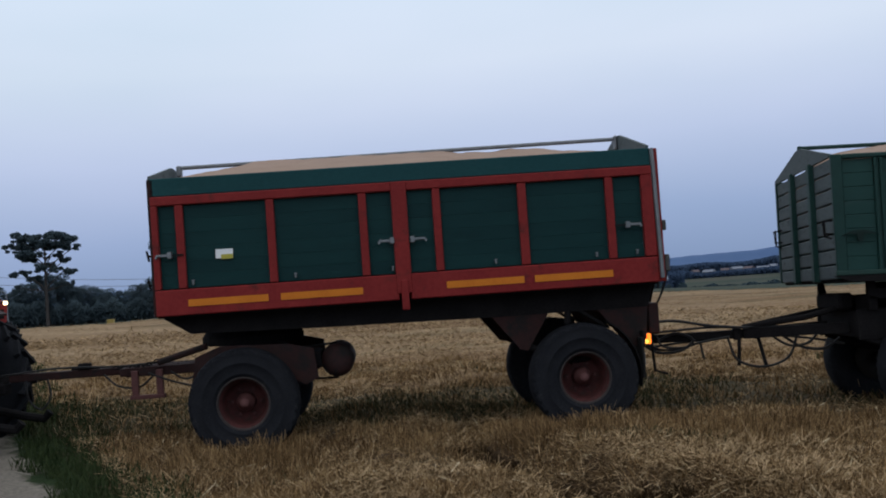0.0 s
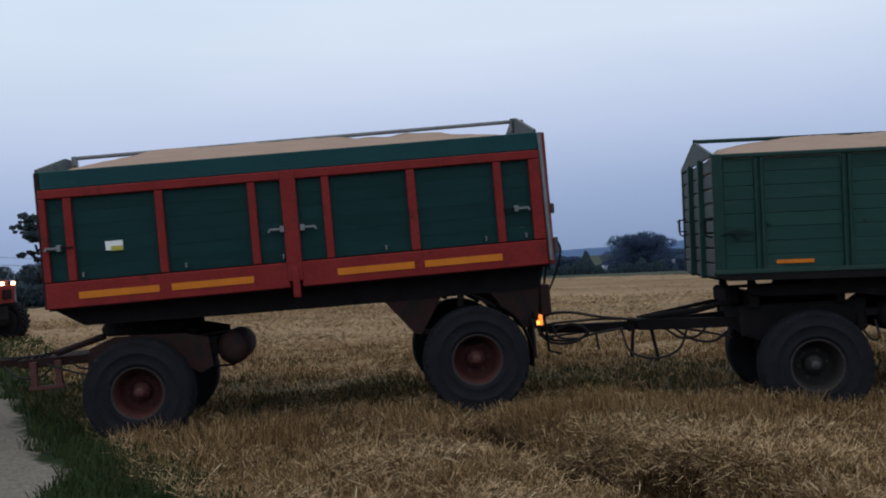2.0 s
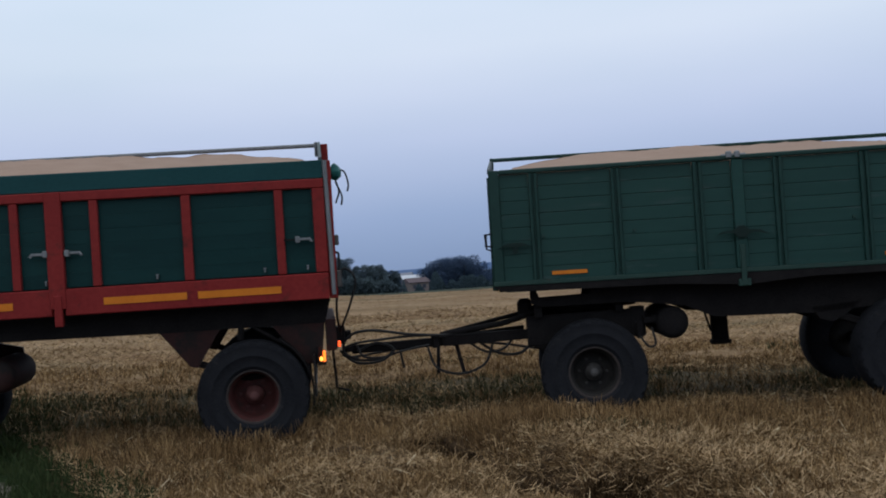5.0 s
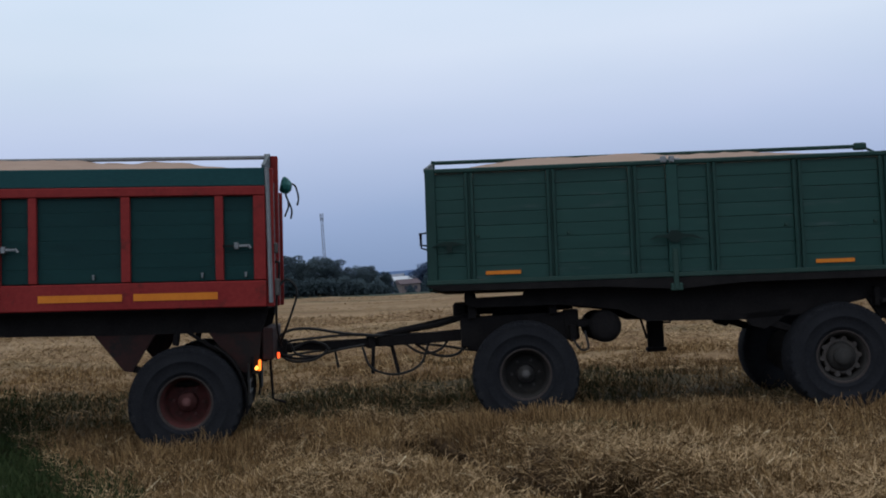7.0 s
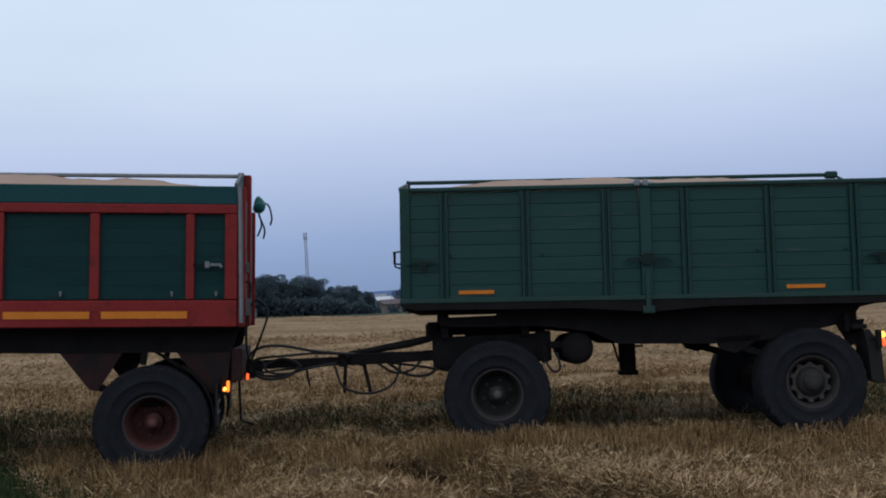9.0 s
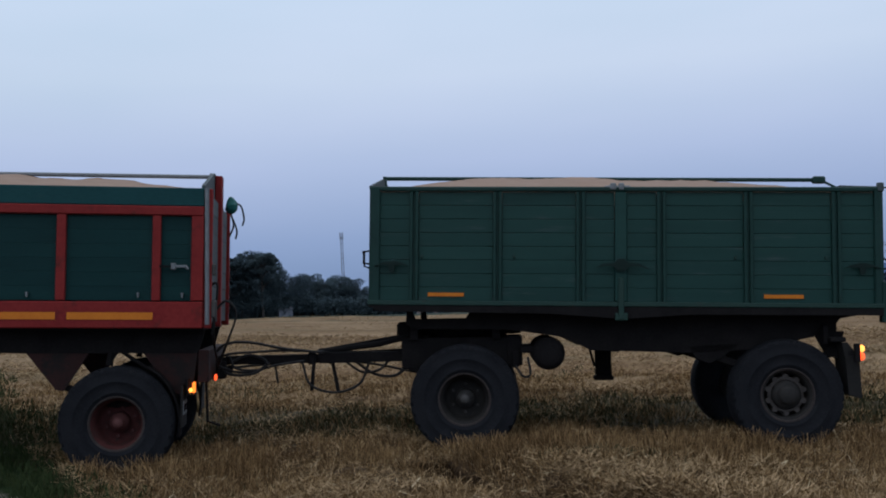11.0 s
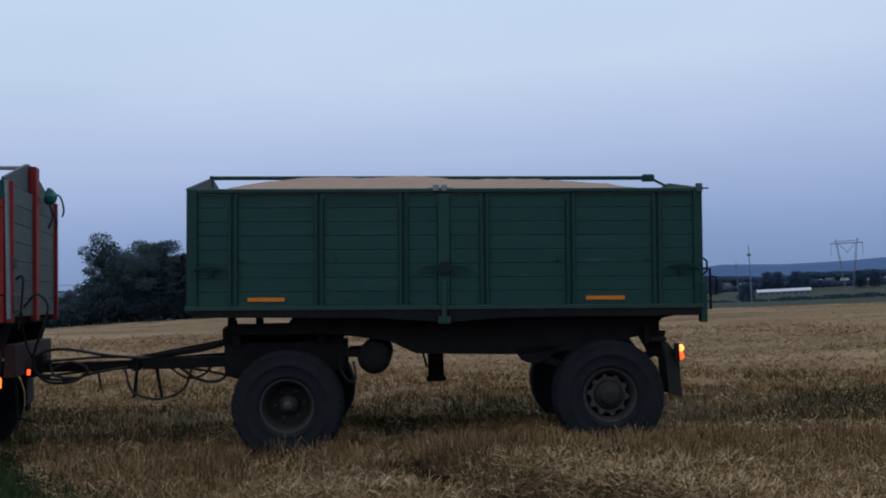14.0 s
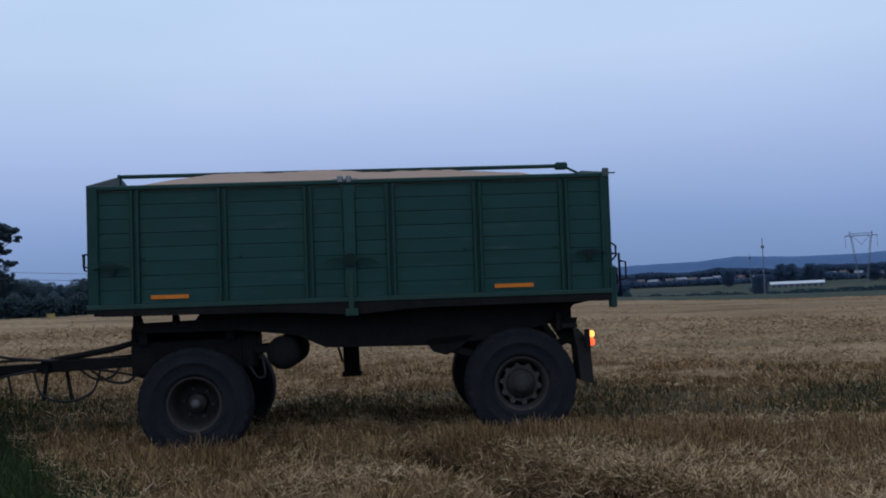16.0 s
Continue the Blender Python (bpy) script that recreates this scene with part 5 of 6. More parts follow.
def plant(source, az, r, scale=1.0, turn=0.0, sink=0.0):
    x, y, z = at_angle(az, r)
    t = copy_thing(source, pose(0, 0, 0))
    t.matrix_basis = Matrix.Translation((x, y, z - sink)) @ pose(0, 0, 0, 0, 0, turn) @ Matrix.Scale(scale, 4)
    return t


# the lone tree with the bare stem, and the trees at the field's edge
lone = tree("tree", 9.6, 3.5, 5, "tiered", leaves=24000)
x, y, z = at_angle(23.5, 112)
lone.matrix_basis = pose(x, y, z - 0.2)
tagged(lone, "tall lone tree with a bare stem and flat open crown", "tree")
loose = tree("tree", 9.4, 2.7, 11, "full", leaves=15000)
x, y, z = at_angle(17.2, 112)
loose.matrix_basis = pose(x, y, z - 0.4)
tagged(loose, "airy tree at the field edge, lighter than its neighbours", "tree", group="trees at the field edge")
full_a = tree("tree", 8.0, 3.0, 21, "full", leaves=26000)
full_b = tree("tree", 8.0, 2.7, 22, "full", leaves=26000)
full_c = tree("tree", 8.0, 3.4, 23, "full", leaves=26000)
kinds = (full_a, full_b, full_c)
for k, (az, top, r, ob) in enumerate(((15.0, 3.35, 114, full_a), (13.6, 2.7, 116, full_b), (12.0, 2.3, 112, full_c))):
    x, y, z = at_angle(az, r)
    ob.matrix_basis = Matrix.Translation((x, y, z - 0.3)) @ Matrix.Scale((height_at(top, r) - z) / 8.0, 4)
    tagged(ob, "dark leafy tree in the row at the field edge", "tree", group="trees at the field edge")
for az, top, r, turn in ((12.75, 2.6, 110, 160.0), (10.9, 2.65, 111, 75.0)):
    base = at_angle(az, r)[2]
    tagged(plant(lone, az, r, (height_at(top, r) - base) / 9.6, turn, 0.3), "dark tree with layered crown in the row at the field edge", "tree", group="trees at the field edge")
ROW = ((25.9, 1.25, 118), (24.9, 1.2, 121), (24.2, 1.4, 119), (23.0, 1.65, 118), (22.3, 1.15, 122), (21.5, 1.0, 119), (20.8, 0.75, 122), (20.2, 0.7, 119), (19.5, 0.62, 121), (18.9, 0.85, 119), (18.2, 1.1, 117),
       (16.0, 2.9, 118), (14.3, 3.1, 116), (13.2, 2.4, 113), (11.9, 2.0, 116), (11.1, 2.5, 113), (10.5, 2.1, 117), (9.1, 1.25, 114), (8.3, 1.18, 117), (7.5, 1.05, 115), (6.8, 1.1, 118), (6.2, 0.85, 116), (5.6, 0.5, 119), (4.9, 0.45, 117),
       (4.2, 0.38, 119), (3.5, 0.12, 117))
for k, (az, top, r) in enumerate(ROW):
    base = at_angle(az, r)[2]
    t = plant(kinds[k % 3], az, r, (height_at(top, r) - base + 0.4) / 8.0 * 1.02, 47.0 * k, 0.4)
    tagged(t, "dark leafy tree in the row at the field edge", "tree", group="trees at the field edge")


def thicket(name, az0, az1, r, el_of, mat, label, leaf, count, depth, seed):
    """Undergrowth or far wood: leaf sprays filling a long band up to an uneven top line."""
    rng = np.random.default_rng(seed)
    az = rng.uniform(az0, az1, count)
    rr = r + rng.uniform(0, depth, count)
    top = np.array([height_at(el_of(a), r) for a in az])
    base = np.array([at_angle(a, q)[2] for a, q in zip(az, rr)])
    wave = np.array([0.5 + 0.75 * noise.noise((a * 190 / r, 0, seed)) + 0.45 * noise.noise((a * 620 / r, 0, seed)) for a in az])
    z = base + (top - base) * np.clip(0.40 + 0.60 * wave, 0.2, 1.1) * rng.uniform(0, 1, count) ** 0.6
    pos = np.stack([-rr * np.sin(np.radians(az)), rr * np.cos(np.radians(az)), z], 1)
    a = rng.normal(size=(count, 3))
    a /= np.linalg.norm(a, axis=1, keepdims=True)
    b = np.cross(a, rng.normal(size=(count, 3)))
    b /= np.linalg.norm(b, axis=1, keepdims=True)
    s = leaf * rng.uniform(0.5, 1.3, (count, 1))
    quad = np.stack([pos - a * s, pos + b * s * 0.7, pos + a * s, pos - b * s * 0.7], 1).reshape(-1, 3)
    me = bpy.data.meshes.new(name)
    me.from_pydata(quad.tolist(), [], [(4 * i, 4 * i + 1, 4 * i + 2, 4 * i + 3) for i in range(count)])
    me.materials.append(mat)
    return tagged(new(name, me), label, "bushes", kind="stuff")


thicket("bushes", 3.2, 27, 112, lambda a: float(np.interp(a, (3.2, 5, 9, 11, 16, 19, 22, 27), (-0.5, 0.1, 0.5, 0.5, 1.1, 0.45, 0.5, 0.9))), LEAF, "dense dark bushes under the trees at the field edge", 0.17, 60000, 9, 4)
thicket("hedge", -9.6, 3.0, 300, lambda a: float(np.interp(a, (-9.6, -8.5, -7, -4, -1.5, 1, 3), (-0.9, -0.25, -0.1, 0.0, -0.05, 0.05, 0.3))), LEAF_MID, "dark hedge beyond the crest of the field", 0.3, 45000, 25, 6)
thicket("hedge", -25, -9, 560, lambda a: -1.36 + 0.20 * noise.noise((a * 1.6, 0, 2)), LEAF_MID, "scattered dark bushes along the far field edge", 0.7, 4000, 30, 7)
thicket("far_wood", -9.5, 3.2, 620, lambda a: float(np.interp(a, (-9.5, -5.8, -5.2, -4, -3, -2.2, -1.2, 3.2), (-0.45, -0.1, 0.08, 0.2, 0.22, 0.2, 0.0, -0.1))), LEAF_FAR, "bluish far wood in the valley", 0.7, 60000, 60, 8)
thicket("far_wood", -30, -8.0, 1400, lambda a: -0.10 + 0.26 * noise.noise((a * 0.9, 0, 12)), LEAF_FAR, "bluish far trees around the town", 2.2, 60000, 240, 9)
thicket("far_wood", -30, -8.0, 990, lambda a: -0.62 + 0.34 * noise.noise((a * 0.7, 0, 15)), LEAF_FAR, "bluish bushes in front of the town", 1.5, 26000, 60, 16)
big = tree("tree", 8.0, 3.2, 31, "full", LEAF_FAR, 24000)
x, y, z = at_angle(-6.6, 480)
big.matrix_basis = Matrix.Translation((x, y, z - 1)) @ Matrix.Scale((height_at(0.78, 480) - z + 1) / 8.0, 4)
tagged(big, "large far tree, dark and rounded, beyond the hedge", "tree", group="far trees in the valley")
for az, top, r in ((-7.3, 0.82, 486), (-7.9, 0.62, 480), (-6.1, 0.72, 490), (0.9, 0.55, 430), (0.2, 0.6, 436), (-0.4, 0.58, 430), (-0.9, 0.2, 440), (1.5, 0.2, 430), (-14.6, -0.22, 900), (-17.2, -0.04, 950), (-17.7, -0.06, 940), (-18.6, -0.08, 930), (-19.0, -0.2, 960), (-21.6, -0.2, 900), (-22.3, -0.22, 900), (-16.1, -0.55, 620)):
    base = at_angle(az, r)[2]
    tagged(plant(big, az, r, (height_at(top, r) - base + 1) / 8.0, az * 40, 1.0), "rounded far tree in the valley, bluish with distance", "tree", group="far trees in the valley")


# ---- the town in the valley ----
def house(az, r, length, depth, wall_h, roof_h, turn, wall_mat, roof_mat, label, lift=0.0):
    h = empty("house")
    tagged(h, label, "house", group="houses of the far town")
    part("wall", boxes((-length / 2, length / 2, -depth / 2, depth / 2, -2, wall_h)), wall_mat, h)
    bm = bmesh.new()
    o = min(0.5, length * 0.06)
    prof = [(-depth / 2 - o, wall_h - 0.2), (depth / 2 + o, wall_h - 0.2), (depth / 2 + o, wall_h), (0, wall_h + roof_h), (-depth / 2 - o, wall_h)]
    a, b = [bm.verts.new((-length / 2 - o, y, z)) for y, z in prof], [bm.verts.new((length / 2 + o, y, z)) for y, z in prof]
    bm.faces.new(a)
    bm.faces.new(b[::-1])
    for i in range(5):
        j = (i + 1) % 5
        bm.faces.new((a[j], a[i], b[i], b[j]))
    bmesh.ops.recalc_face_normals(bm, faces=bm.faces)
    part("roof", bm, roof_mat, h)
    n = max(2, int(length / 4))
    for i in range(n):
        x = -length / 2 + (i + 0.5) * length / n
        part("window", boxes((x - 0.7, x + 0.7, -depth / 2 - 0.06, -depth / 2 - 0.01, wall_h - 2.4, wall_h - 0.9)), WINDOW_DARK, h)
    x, y, z = at_angle(az, r)
    h.matrix_basis = pose(x, y, z + lift, 0, 0, turn)
    return h


house(-17.95, 800, 36, 10, 1.9, 1.7, -16, WALL_PALE, ROOF_WHITE, "long low shed with a white sheet roof", 0.3)
house(2.3, 420, 8, 7, 12.6, 1.8, 24, WALL_OCHRE, ROOF_TILE, "ochre house with a brown roof behind the field")
house(2.2, 560, 16, 12, 13, 2.0, 8, WALL_PALE, ROOF_WHITE, "long pale hall with a white roof")
house(3.1, 640, 14, 10, 14.5, 1.8, -6, WALL_PALE, ROOF_GREY, "pale hall with a grey roof behind the field")
house(1.5, 470, 9, 7, 10.5, 2.0, -20, WALL_PALE, ROOF_TILE, "pale house with a reddish roof behind the hedge")
house(9.75, 113, 1.4, 1.6, 0.8, 0.4, 14, ROOF_GREY, WALL_PALE, "small white shed among the trees at the field edge")
TOWN = ((-9.4, 1100, 11, 0), (-10.1, 1150, 9, 1), (-10.8, 1080, 14, 0), (-11.6, 1120, 10, 1), (-12.2, 1180, 16, 0), (-12.8, 1120, 12, 1), (-13.5, 1060, 14, 0), (-14.0, 1180, 10, 0), (-15.2, 1120, 10, 1),
        (-16.0, 1060, 9, 0), (-19.6, 1080, 12, 0), (-20.2, 1150, 10, 1), (-20.9, 1060, 9, 0), (-22.2, 980, 16, 0), (-23.0, 1060, 11, 1), (-5.2, 540, 7, 0), (-5.8, 545, 8, 1), (-4.6, 560, 6, 1), (-8.4, 600, 7, 0), (2.2, 620, 12, 0), (1.1, 650, 10, 1))
for k, (az, r, length, kind) in enumerate(TOWN):
    house(az, r, length * 0.75, 7, 2.6 if r > 700 else 6.6, 2.0, az + 35 * math.sin(k * 2.1), WALL_PALE if k % 3 else WALL_OCHRE, ROOF_TILE if kind else ROOF_GREY,
          "small far house with a brown roof" if kind else "small far house with a pale roof", 2.0 if r > 700 else 1.0)


# ---- masts, pylon and wires ----
def lattice(bm, p, q, w0, w1, bays, r):
    """A square lattice mast from p up to q."""
    p, q = Vector(p), Vector(q)
    ring = []
    for i in range(bays + 1):
        f = i / bays
        c, w = p.lerp(q, f), w0 + (w1 - w0) * f
        ring.append([c + Vector((sx * w, sy * w, 0)) for sx, sy in ((-1, -1), (1, -1), (1, 1), (-1, 1))])
    for a, b in zip(ring, ring[1:]):
        for j in range(4):
            tube(bm, [a[j], b[j]], r, 4)
            tube(bm, [a[j], b[(j + 1) % 4]], r * 0.6, 4)
    return bm


def radio_mast():
    m = empty("radio_mast")
    tagged(m, "slender grey lattice radio mast behind the wood", "mast")
    x, y, z = at_angle(6.6, 360)
    top = height_at(3.4, 360)
    part("lattice", lattice(bmesh.new(), (0, 0, 0), (0, 0, top - z - 1.5), 0.5, 0.32, 22, 0.06), PYLON_STEEL, m)
    part("antenna", boxes((-0.55, -0.35, -0.3, 0.3, top - z - 2.6, top - z), (0.35, 0.55, -0.3, 0.3, top - z - 2.6, top - z), (-0.1, 0.1, -0.5, -0.3, top - z - 2.2, top - z - 0.2), bevel=0.05), PYLON_STEEL, m)
    m.matrix_basis = pose(x, y, z)


def lamp_mast(az, r, el, label, spread, thick=0.22, mat=PYLON_STEEL):
    m = empty("mast")
    tagged(m, label, "mast")
    x, y, z = at_angle(az, r)
    h = height_at(el, r) - z
    part("pole", tube(bmesh.new(), [(0, 0, 0), (0, 0, h)], thick, 8, thick * 0.5), mat, m)
    part("head", boxes((-spread, spread, -0.3, 0.3, h * 0.86, h * 0.86 + 0.8), bevel=0.1), PYLON_STEEL, m)
    m.matrix_basis = pose(x, y, z)


def pylon():
    m = empty("pylon")
    tagged(m, "portal-type power pylon of grey lattice steel", "pylon")
    r = 760
    x, y, z = at_angle(-21.1, r)
    top = height_at(1.15, r) - z
    w = 10.3
    part("crossbar", tube(tube(bmesh.new(), [(-w, 0, top), (w, 0, top)], 0.28, 4), [(-w * 0.7, 0, top + 1.6), (w * 0.7, 0, top + 1.6)], 0.18, 4), PYLON_STEEL, m)
    for s in (-1, 1):
        part("leg", lattice(bmesh.new(), (s * 2.2, 0, 0), (s * 6.2, 0, top), 0.5, 0.5, 12, 0.13), PYLON_STEEL, m)
        part("brace", tube(bmesh.new(), [(s * 5.4, 0, top), (0, 0, top - 6)], 0.16, 4), PYLON_STEEL, m)
        part("peak", tube(bmesh.new(), [(s * 6.8, 0, top), (s * 6.8, 0, top + 3.2)], 0.22, 4), PYLON_STEEL, m)
        part("insulator", tube(bmesh.new(), [(s * 9.8, 0, top), (s * 9.8, 0, top - 8)], 0.12, 4), PYLON_STEEL, m)
    for i in range(8):
        f0, f1 = -w + 2 * w * i / 8, -w + 2 * w * (i + 1) / 8
        part("strut", tube(bmesh.new(), [(f0 * 0.95, 0, top), ((f0 + f1) / 2 * 0.7, 0, top + 1.6)], 0.1, 4), PYLON_STEEL, m)
    m.matrix_basis = pose(x, y, z, 0, 0, -21)


radio_mast()
lamp_mast(-16.36, 330, 1.32, "tall slender mast with a lamp head in the valley", 0.45)
lamp_mast(-15.7, 700, 0.55, "thin distant mast in the valley", 0.9)
lamp_mast(12.85, 107, 1.35, "wooden pole in front of the trees at the field edge", 0.06, 0.065, BARK)
pylon()


def wire(az0, el0, az1, el1, r, sag):
    w = bmesh.new()
    pts = []
    for i in range(13):
        f = i / 12
        a = az0 + (az1 - az0) * f
        h = height_at(el0 + (el1 - el0) * f, r) - sag * 4 * f * (1 - f)
        pts.append((-r * math.sin(radians(a)), r * math.cos(radians(a)), h))
    tube(w, pts, 0.028, 4)
    return tagged(new("power_line", mesh_of(w, "power_line", PYLON_STEEL)), "thin power line over the far trees", "power line", kind="structure")


wire(29, 2.15, 13, 1.0, 150, 0.8)
wire(29, 1.75, 13, 0.7, 150, 0.8)

street = empty("street_lamp")
tagged(street, "street lamp with a curved arm behind the trees", "street lamp")
x, y, z = at_angle(25.35, 96)
part("pole", tube(bmesh.new(), [(0, 0, 0), (0, 0, 3.0)], 0.05, 6), PYLON_STEEL, street)
part("arm", tube(bmesh.new(), curve([(0, 0, 3.0), (-0.3, 0, 3.25), (-1.0, 0, 3.35)]), 0.035, 6), PYLON_STEEL, street)
street.matrix_basis = pose(x, y, z)

marker = new("marker_box", mesh_of(boxes((-0.28, 0.28, -0.2, 0.2, 0, 0.34), (-0.31, 0.31, -0.22, 0.22, 0.34, 0.40), bevel=0.03), "marker_box", FADED_YELLOW))
marker.matrix_basis = pose(*at_angle(20.5, 93))
tagged(marker, "small faded yellow box standing at the field edge", "box")


# ---- stubble, straw, weeds and verge grass ----
def density(x, y, scale, seed):
    return np.array([noise.noise((a * scale, b * scale, seed)) for a, b in zip(x, y)])


def blades(name, xs, ys, heights, widths, leans, mat, label, category, flat=False, seed=1):
    """Thin stalks as crossing slips: upright, or lying when flat."""
    rng = np.random.default_rng(seed)
    n = len(xs)
    zs = np.array([ground_z(x, y) for x, y in zip(xs, ys)])
    turn = rng.uniform(0, 2 * np.pi, n)
    side = np.stack([np.cos(turn), np.sin(turn), np.zeros(n)], 1) * widths[:, None] / 2
    base = np.stack([xs, ys, zs - 0.01], 1)
    tip_turn = rng.uniform(0, 2 * np.pi, n)
    out = leans * heights
    if flat:
        base[:, 2] += rng.uniform(0.0, 0.06, n) + rng.uniform(0, 1, n) * 0.20 * np.maximum(0, density(xs, ys, 1.5, 11.0))
        tip = base + np.stack([np.cos(tip_turn) * heights, np.sin(tip_turn) * heights, rng.normal(0.1, 0.4, n) * heights], 1)
        tip[:, 2] = np.maximum(tip[:, 2], zs + 0.004)
        perp = np.stack([-np.sin(tip_turn), np.cos(tip_turn), rng.normal(0, 0.6, n)], 1)
        side = perp * widths[:, None] / 2
    else:
        tip = base + np.stack([np.cos(tip_turn) * out, np.sin(tip_turn) * out, heights], 1)
    quad = np.stack([base - side, base + side, tip + side * 0.8, tip - side * 0.8], 1).reshape(-1, 3)
    me = bpy.data.meshes.new(name)
    me.vertices.add(4 * n)
    me.vertices.foreach_set("co", quad.ravel().astype(np.float32))
    me.loops.add(4 * n)
    me.loops.foreach_set("vertex_index", np.arange(4 * n, dtype=np.int32))
    me.polygons.add(n)
    me.polygons.foreach_set("loop_start", np.arange(0, 4 * n, 4, dtype=np.int32))
    me.update(calc_edges=True)
    me.materials.append(mat)
    return tagged(new(name, me), label, category, kind="stuff")


def scattered(count, r0, r1, seed, power=1.0, half=29.0):
    """Places in the wedge of field ahead, thinning out with distance."""
    rng = np.random.default_rng(seed)
    r = r0 * (r1 / r0) ** (rng.uniform(0, 1, count) ** power)
    az = np.radians(rng.uniform(-half, half, count))
    return -r * np.sin(az), r * np.cos(az), r, rng


x, y, r, rng = scattered(330000, 5.6, 19, 3, 1.0)
rows = np.abs(((x * 0.12 + y) / 0.16) % 1 - 0.5)
d = density(x, y, 0.7, 3.0)
off = x - np.array([track_edge(v) for v in y])
keep = (off > 0.9 + 0.5 * d) & (rows + 0.3 * rng.uniform(-1, 1, len(x)) > 0.12) & (d + 0.6 * density(x, y, 1.6, 31.0) + 1.1 * density(x, y, 4.2, 33.0) + 0.4 * rng.uniform(-1, 1, len(x)) > -0.12)
rut = np.abs(x - 0.42 * (9.05 - y) + 0.25 + 0.16 * density(x, y, 1.7, 41.0)) < 0.25
keep &= ~(rut & (y < 9.4) & (rng.uniform(0, 1, len(x)) < 0.8))
keep &= ~((y > 11.4) & (y < 14.3) & (rng.uniform(0, 1, len(x)) < 0.6))
x, y, r, d = x[keep], y[keep], r[keep], d[keep]
tall = np.where((y > 8.8) & (y < 10.4), 0.15, 0.085)
blades("stubble", x, y, tall * rng.uniform(0.45, 1.3, len(x)) * (1 + 0.35 * d + 0.5 * density(x, y, 3.3, 35.0)), 0.0052 * np.maximum(1, r / 9), rng.uniform(0.05, 1.1, len(x)) ** 1.5, STUBBLE, "upright cut stalks of grain in drilled rows", "stubble", seed=5)
x, y, r, rng = scattered(380000, 5.6, 32, 7, 1.0)
d = 0.7 * density(x, y, 0.55, 8.0) + 0.8 * density(x, y, 1.5, 11.0) + 0.8 * density(x, y, 4.0, 12.0)
off = x - np.array([track_edge(v) for v in y])
keep = (off > 0.7) & (d + 0.45 * rng.uniform(-1, 1, len(x)) > np.where(y < 8.9, -0.34, -0.12)) & ~((y > 11.6) & (y < 14.2) & (rng.uniform(0, 1, len(x)) < 0.7))
keep &= ~((np.abs(x - 0.42 * (9.05 - y) + 0.25 + 0.16 * density(x, y, 1.7, 41.0)) < 0.23) & (y < 9.4) & (rng.uniform(0, 1, len(x)) < 0.9))
x, y, r, d = x[keep], y[keep], r[keep], d[keep]
blades("loose_straw", x, y, rng.uniform(0.15, 1, len(x)) ** 2.5 * 0.13 + 0.025, 0.0034 * np.maximum(1, r / 9), rng.uniform(0, 1, len(x)), STRAW, "pale loose straw lying over the stubble", "straw", flat=True, seed=9)
# wisps of straw heaped on the stubble, and single long stalks on top of them
rng = np.random.default_rng(71)
cx, cy, cr, _ = scattered(900, 5.9, 11.5, 73, 1.0, 27.0)
some = (cx - np.array([track_edge(v) for v in cy]) > 1.0) & (density(cx, cy, 0.8, 81.0) > -0.15)
cx, cy = cx[some], cy[some]
pick = rng.integers(0, len(cx), 60000)
wide = rng.uniform(0.06, 0.22, len(cx))[pick]
x, y = cx[pick] + rng.normal(0, 1, len(pick)) * wide, cy[pick] + rng.normal(0, 0.7, len(pick)) * wide
keep = ~((np.abs(x - 0.42 * (9.05 - y) + 0.22) < 0.2) & (y < 9.4))
x, y = x[keep], y[keep]
blades("straw_wisps", x, y, rng.uniform(0.2, 1, len(x)) ** 1.6 * 0.10 + 0.02, 0.0046 * np.maximum(1, np.hypot(x, y) / 9), rng.uniform(0, 1, len(x)), STRAW, "heaped wisps of pale yellow straw", "straw", flat=True, seed=75)
x, y, r, rng = scattered(4200, 5.8, 14, 77, 1.0)
keep = (x - np.array([track_edge(v) for v in y]) > 0.8) & ~((y > 11.4) & (y < 14.3))
x, y, r = x[keep], y[keep], r[keep]
blades("long_stalks", x, y, rng.uniform(0.03, 0.13, len(x)), 0.0052 * np.maximum(1, r / 8), rng.uniform(0, 1, len(x)), PALE_STRAW, "single pale stalks lying over the straw", "straw", flat=True, seed=79)
x, y, r, rng = scattered(70000, 28, 92, 23, 1.0)
d = density(x, y * 3.0, 0.16, 4.0) + 0.6 * density(x, y * 2.0, 0.6, 14.0)
keep = d + 0.2 * rng.uniform(-1, 1, len(x)) > 0.34
x, y, r = x[keep], y[keep], r[keep]
blades("straw_rows", x, y, rng.uniform(0.04, 0.11, len(x)), 0.007 * r / 28, rng.uniform(0, 1, len(x)), STUBBLE, "rows of straw left across the far field", "straw", flat=True, seed=25)
# short dark slips that paint the swath's shade into the rut
x, y, r, rng = scattered(240000, 5.8, 9.6, 29, 1.0, 16.0)
keep = np.abs(x - 0.42 * (9.05 - y) + 0.25 + 0.2 * density(x, y, 1.7, 41.0)) < 0.20
x, y, r = x[keep], y[keep], r[keep]
blades("shade_straw", x, y, rng.uniform(0.02, 0.075, len(x)), 0.005 * np.maximum(1, r / 9), rng.uniform(0.2, 1.4, len(x)), SHADE_STRAW, "dark straw in the rut, coloured as the shade beside the swath", "straw", seed=27)
x, y, r, rng = scattered(90000, 8.5, 20, 13, 1.0)
d = density(x, y, 0.45, 5.0)
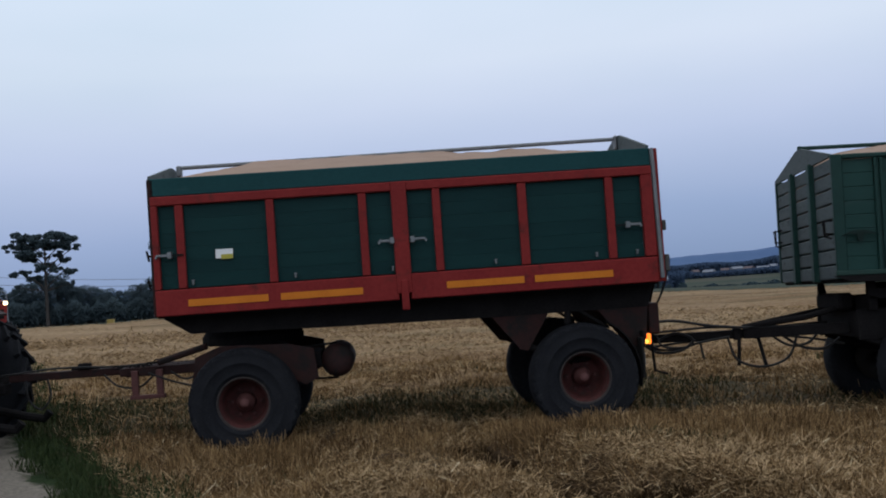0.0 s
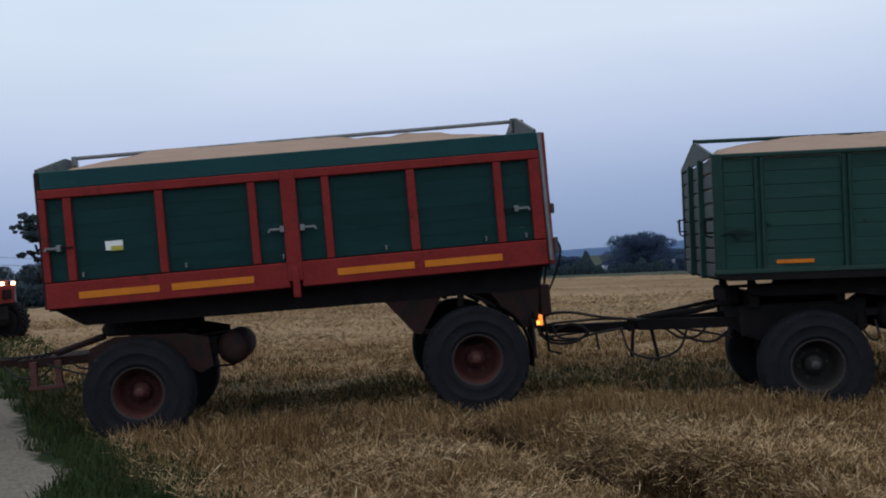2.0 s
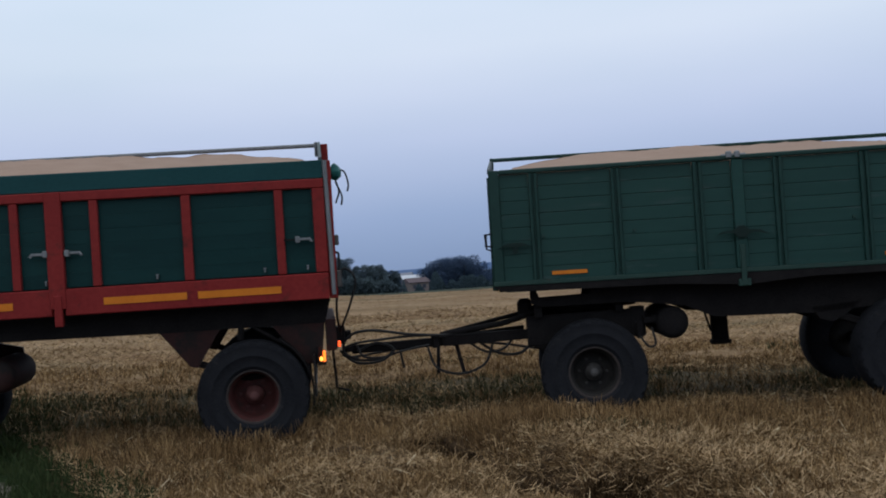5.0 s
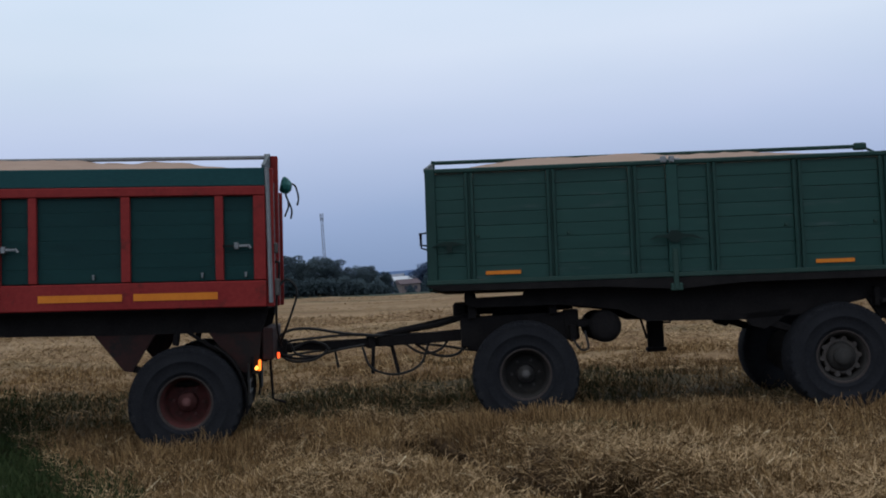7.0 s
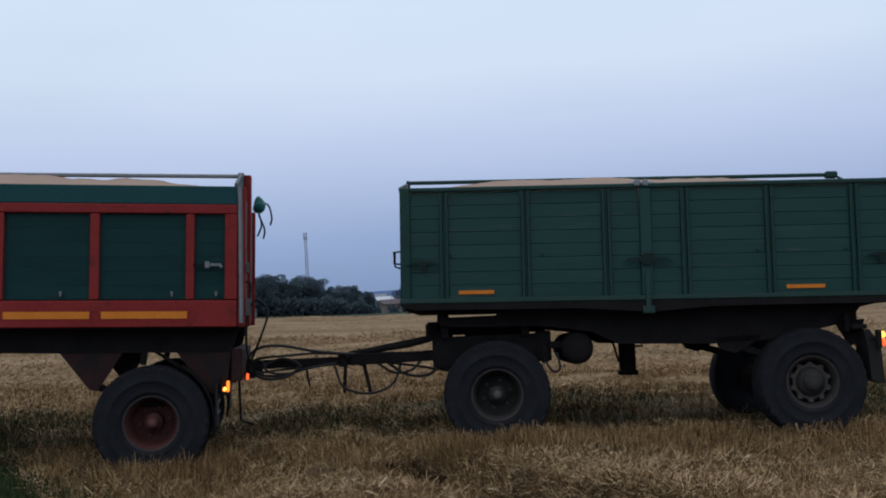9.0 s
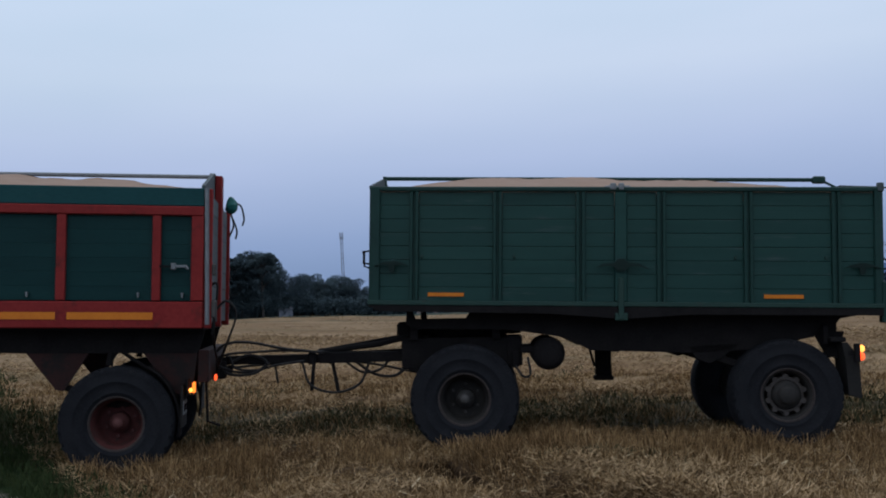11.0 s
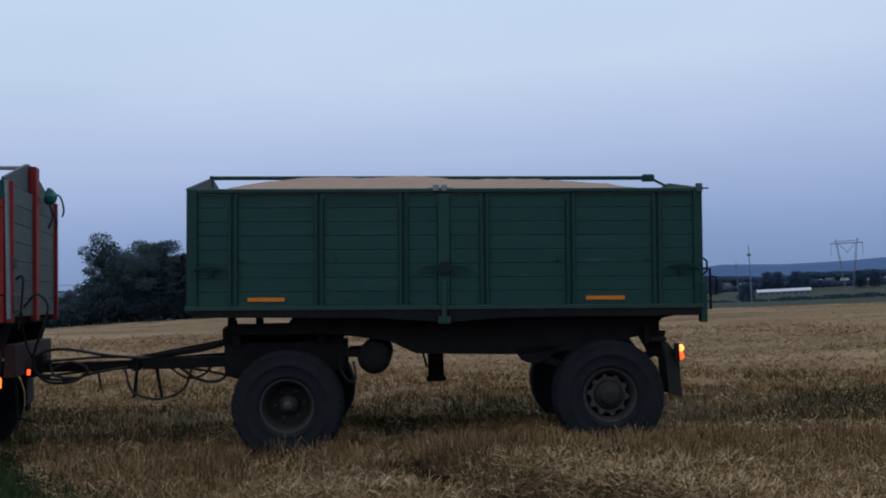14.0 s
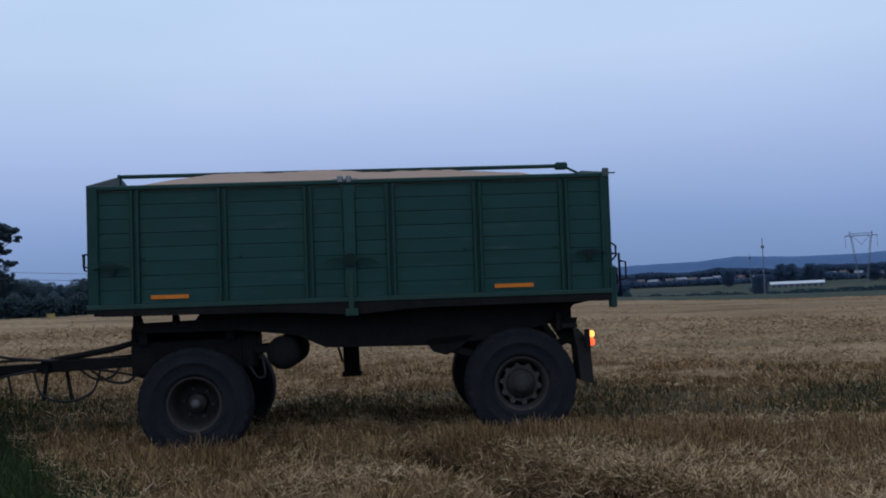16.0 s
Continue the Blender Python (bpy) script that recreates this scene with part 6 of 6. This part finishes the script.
keep = ((y > 11.3) & (y < 14.6) & (d + 0.5 * rng.uniform(-1, 1, len(x)) > 0.05)) | (d + 0.3 * rng.uniform(-1, 1, len(x)) > 0.62)
keep &= x - np.array([track_edge(v) for v in y]) > 0.3
x, y, r = x[keep], y[keep], r[keep]
blades("weeds", x, y, rng.uniform(0.04, 0.12, len(x)), 0.009 * np.maximum(1, r / 9), rng.uniform(0.1, 0.9, len(x)), WEED, "grey-green weeds among the stubble", "weeds", seed=15)
x, y, r, rng = scattered(150000, 6.0, 26, 17, 1.0, 31.0)
off = x - np.array([track_edge(v) for v in y]) + 0.5 * density(x, y, 1.1, 6.0)
keep = (off > 0.05) & (off < 1.0 + 0.05 * (y - 7)) & (rng.uniform(0, 1, len(x)) < 0.9)
x, y, r = x[keep], y[keep], r[keep]
blades("verge_grass", x, y, rng.uniform(0.03, 0.13, len(x)), 0.009 * np.maximum(1, r / 9), rng.uniform(0.1, 0.8, len(x)), GRASS, "dark green grass along the track verge", "grass", seed=19)


# ---- what moves: the road train rolls past to the left ----
# seconds, place of the trailer's middle on the ground, heading, nose-up tilt and lean in degrees
RED_ROWS = [
    (0, -1.005, 11.195, -0.038, 6.55, 0.32, -0.14),
    (0.5, -1.266, 11.273, -0.041, 7.41, -0.07, -0.30),
    (1, -1.517, 11.297, -0.024, 8.04, -0.50, -0.20),
    (1.5, -1.788, 11.299, -0.021, 8.33, -1.06, 0.15),
    (2, -2.109, 11.240, 0.003, 8.37, -1.10, 0.76),
    (2.5, -2.357, 11.186, 0.009, 7.87, -1.11, 1.39),
    (3, -2.556, 11.133, 0.044, 7.73, -0.61, 1.63),
    (3.5, -2.845, 11.058, 0.091, 7.82, 0.12, 1.56),
    (4, -3.164, 10.943, 0.063, 7.75, 0.63, 1.69),
    (4.5, -3.456, 10.845, 0.001, 7.52, 0.66, 1.74),
    (7, -4.244, 10.678, 0.007, 6.84, 2.96, -1.13),
    (7.5, -4.208, 10.655, -0.003, 6.73, 3.24, -1.30),
    (8, -4.212, 10.635, -0.002, 6.75, 3.21, -1.34),
    (8.5, -4.229, 10.610, 0.006, 6.96, 3.35, -1.30),
    (9, -4.360, 10.580, 0.021, 7.30, 3.47, -1.20),
    (11.5, -5.213, 10.446, 0.041, 9.19, 3.16, -0.51),
    (12, -5.422, 10.415, 0.058, 9.55, 2.69, -0.37),
    (12.5, -5.576, 10.388, 0.052, 9.91, 2.49, -0.28),
    (13, -5.845, 10.362, 0.076, 10.17, 2.30, -0.18),
    (13.5, -6.193, 10.334, 0.104, 10.37, 2.04, -0.07),
    (14, -6.439, 10.289, 0.116, 10.37, 2.04, -0.07),
    (14.5, -6.645, 10.251, 0.127, 10.37, 2.04, -0.07),
    (15, -6.919, 10.201, 0.140, 10.37, 2.04, -0.07),
    (15.5, -7.209, 10.148, 0.155, 10.37, 2.04, -0.07),
    (16, -7.395, 10.114, 0.164, 10.37, 2.04, -0.07),
]
GREEN_ROWS = [
    (0, 5.514, 11.110, -0.205, -2.30, 0.30, -1.67),
    (0.5, 5.233, 11.139, -0.236, -2.52, 0.12, -1.45),
    (1, 4.975, 11.167, -0.238, -2.59, 0.31, -0.95),
    (1.5, 4.684, 11.194, -0.245, -2.69, 0.54, -0.23),
    (2, 4.357, 11.219, -0.228, -2.67, 0.41, 0.54),
    (2.5, 4.122, 11.252, -0.199, -2.60, -0.14, 1.02),
    (3, 3.930, 11.288, -0.184, -2.85, -0.27, 1.36),
    (3.5, 3.639, 11.326, -0.170, -3.24, -0.08, 1.34),
    (4, 3.306, 11.369, -0.158, -3.75, -0.24, 0.72),
    (4.5, 3.056, 11.388, -0.132, -3.74, -0.53, -0.06),
    (7, 2.217, 11.340, -0.143, -2.85, 0.69, -2.47),
    (7.5, 2.260, 11.348, -0.152, -2.82, 0.68, -2.85),
    (8, 2.250, 11.349, -0.157, -2.75, 0.73, -3.01),
    (8.5, 2.230, 11.354, -0.152, -2.51, 0.74, -3.06),
    (9, 2.105, 11.341, -0.143, -2.45, 1.03, -2.95),
    (11.5, 1.243, 11.162, -0.094, -1.74, 1.99, -1.17),
    (12, 1.039, 11.142, -0.074, -1.62, 2.11, -0.94),
    (12.5, 0.871, 11.142, -0.069, -1.15, 2.17, -0.64),
    (13, 0.601, 11.120, -0.060, -0.66, 2.31, -0.30),
    (13.5, 0.275, 11.104, -0.055, 0.26, 1.93, -0.10),
    (14, 0.029, 11.092, -0.054, 1.31, 1.29, -0.11),
    (14.5, -0.177, 11.066, -0.039, 1.85, 0.86, -0.27),
    (15, -0.450, 11.040, -0.042, 2.48, 0.45, -0.58),
    (15.5, -0.741, 10.998, -0.047, 3.11, 0.07, -0.87),
    (16, -0.927, 10.953, -0.042, 3.36, -0.57, -1.11),
]


def spin_rows(rows, wheel_spec):
    """The wheel rolls as far as its trailer has come."""
    _, wx, wy, side = wheel_spec
    first = rows[0][1]
    return [(r[0], pose(wx, wy, 0.5, 0, math.degrees((r[1] - first) / 0.52), 0) @ pose(0, 0, 0, 0, 0, side)) for r in rows]


def motions():
    trailer_pose = lambda row: pose(row[1], row[2], row[3], row[6], row[5], row[4])
    walk(RED_TRAILER, [(r[0], trailer_pose(r)) for r in RED_ROWS])
    for w in RED_WHEELS:
        walk(w[0], spin_rows(RED_ROWS, w))
    walk(GREEN_TRAILER, [(r[0], trailer_pose(r)) for r in GREEN_ROWS])
    steer = []
    for g in GREEN_ROWS:
        q = min(RED_ROWS, key=lambda row: abs(row[0] - g[0]))
        hitch = (q[1] + 2.5 * math.cos(radians(q[4])), q[2] + 2.5 * math.sin(radians(q[4])))
        pin = (g[1] - 1.51 * math.cos(radians(g[4])), g[2] - 1.51 * math.sin(radians(g[4])))
        steer.append(math.degrees(math.atan2(pin[1] - hitch[1], pin[0] - hitch[0])) - g[4])
    walk(GREEN_BAR, [(g[0], pose(-1.51, 0, 0, 0, 0, s)) for g, s in zip(GREEN_ROWS, steer)])
    for w in GREEN_WHEELS:
        walk(w[0], spin_rows(GREEN_ROWS, w))
    walk(TOWING_TRACTOR, [(r[0], pose(r[1], r[2], r[3], 0, 0, r[4]) @ pose(-4.98, 0, 0.03)) for r in RED_ROWS])


motions()
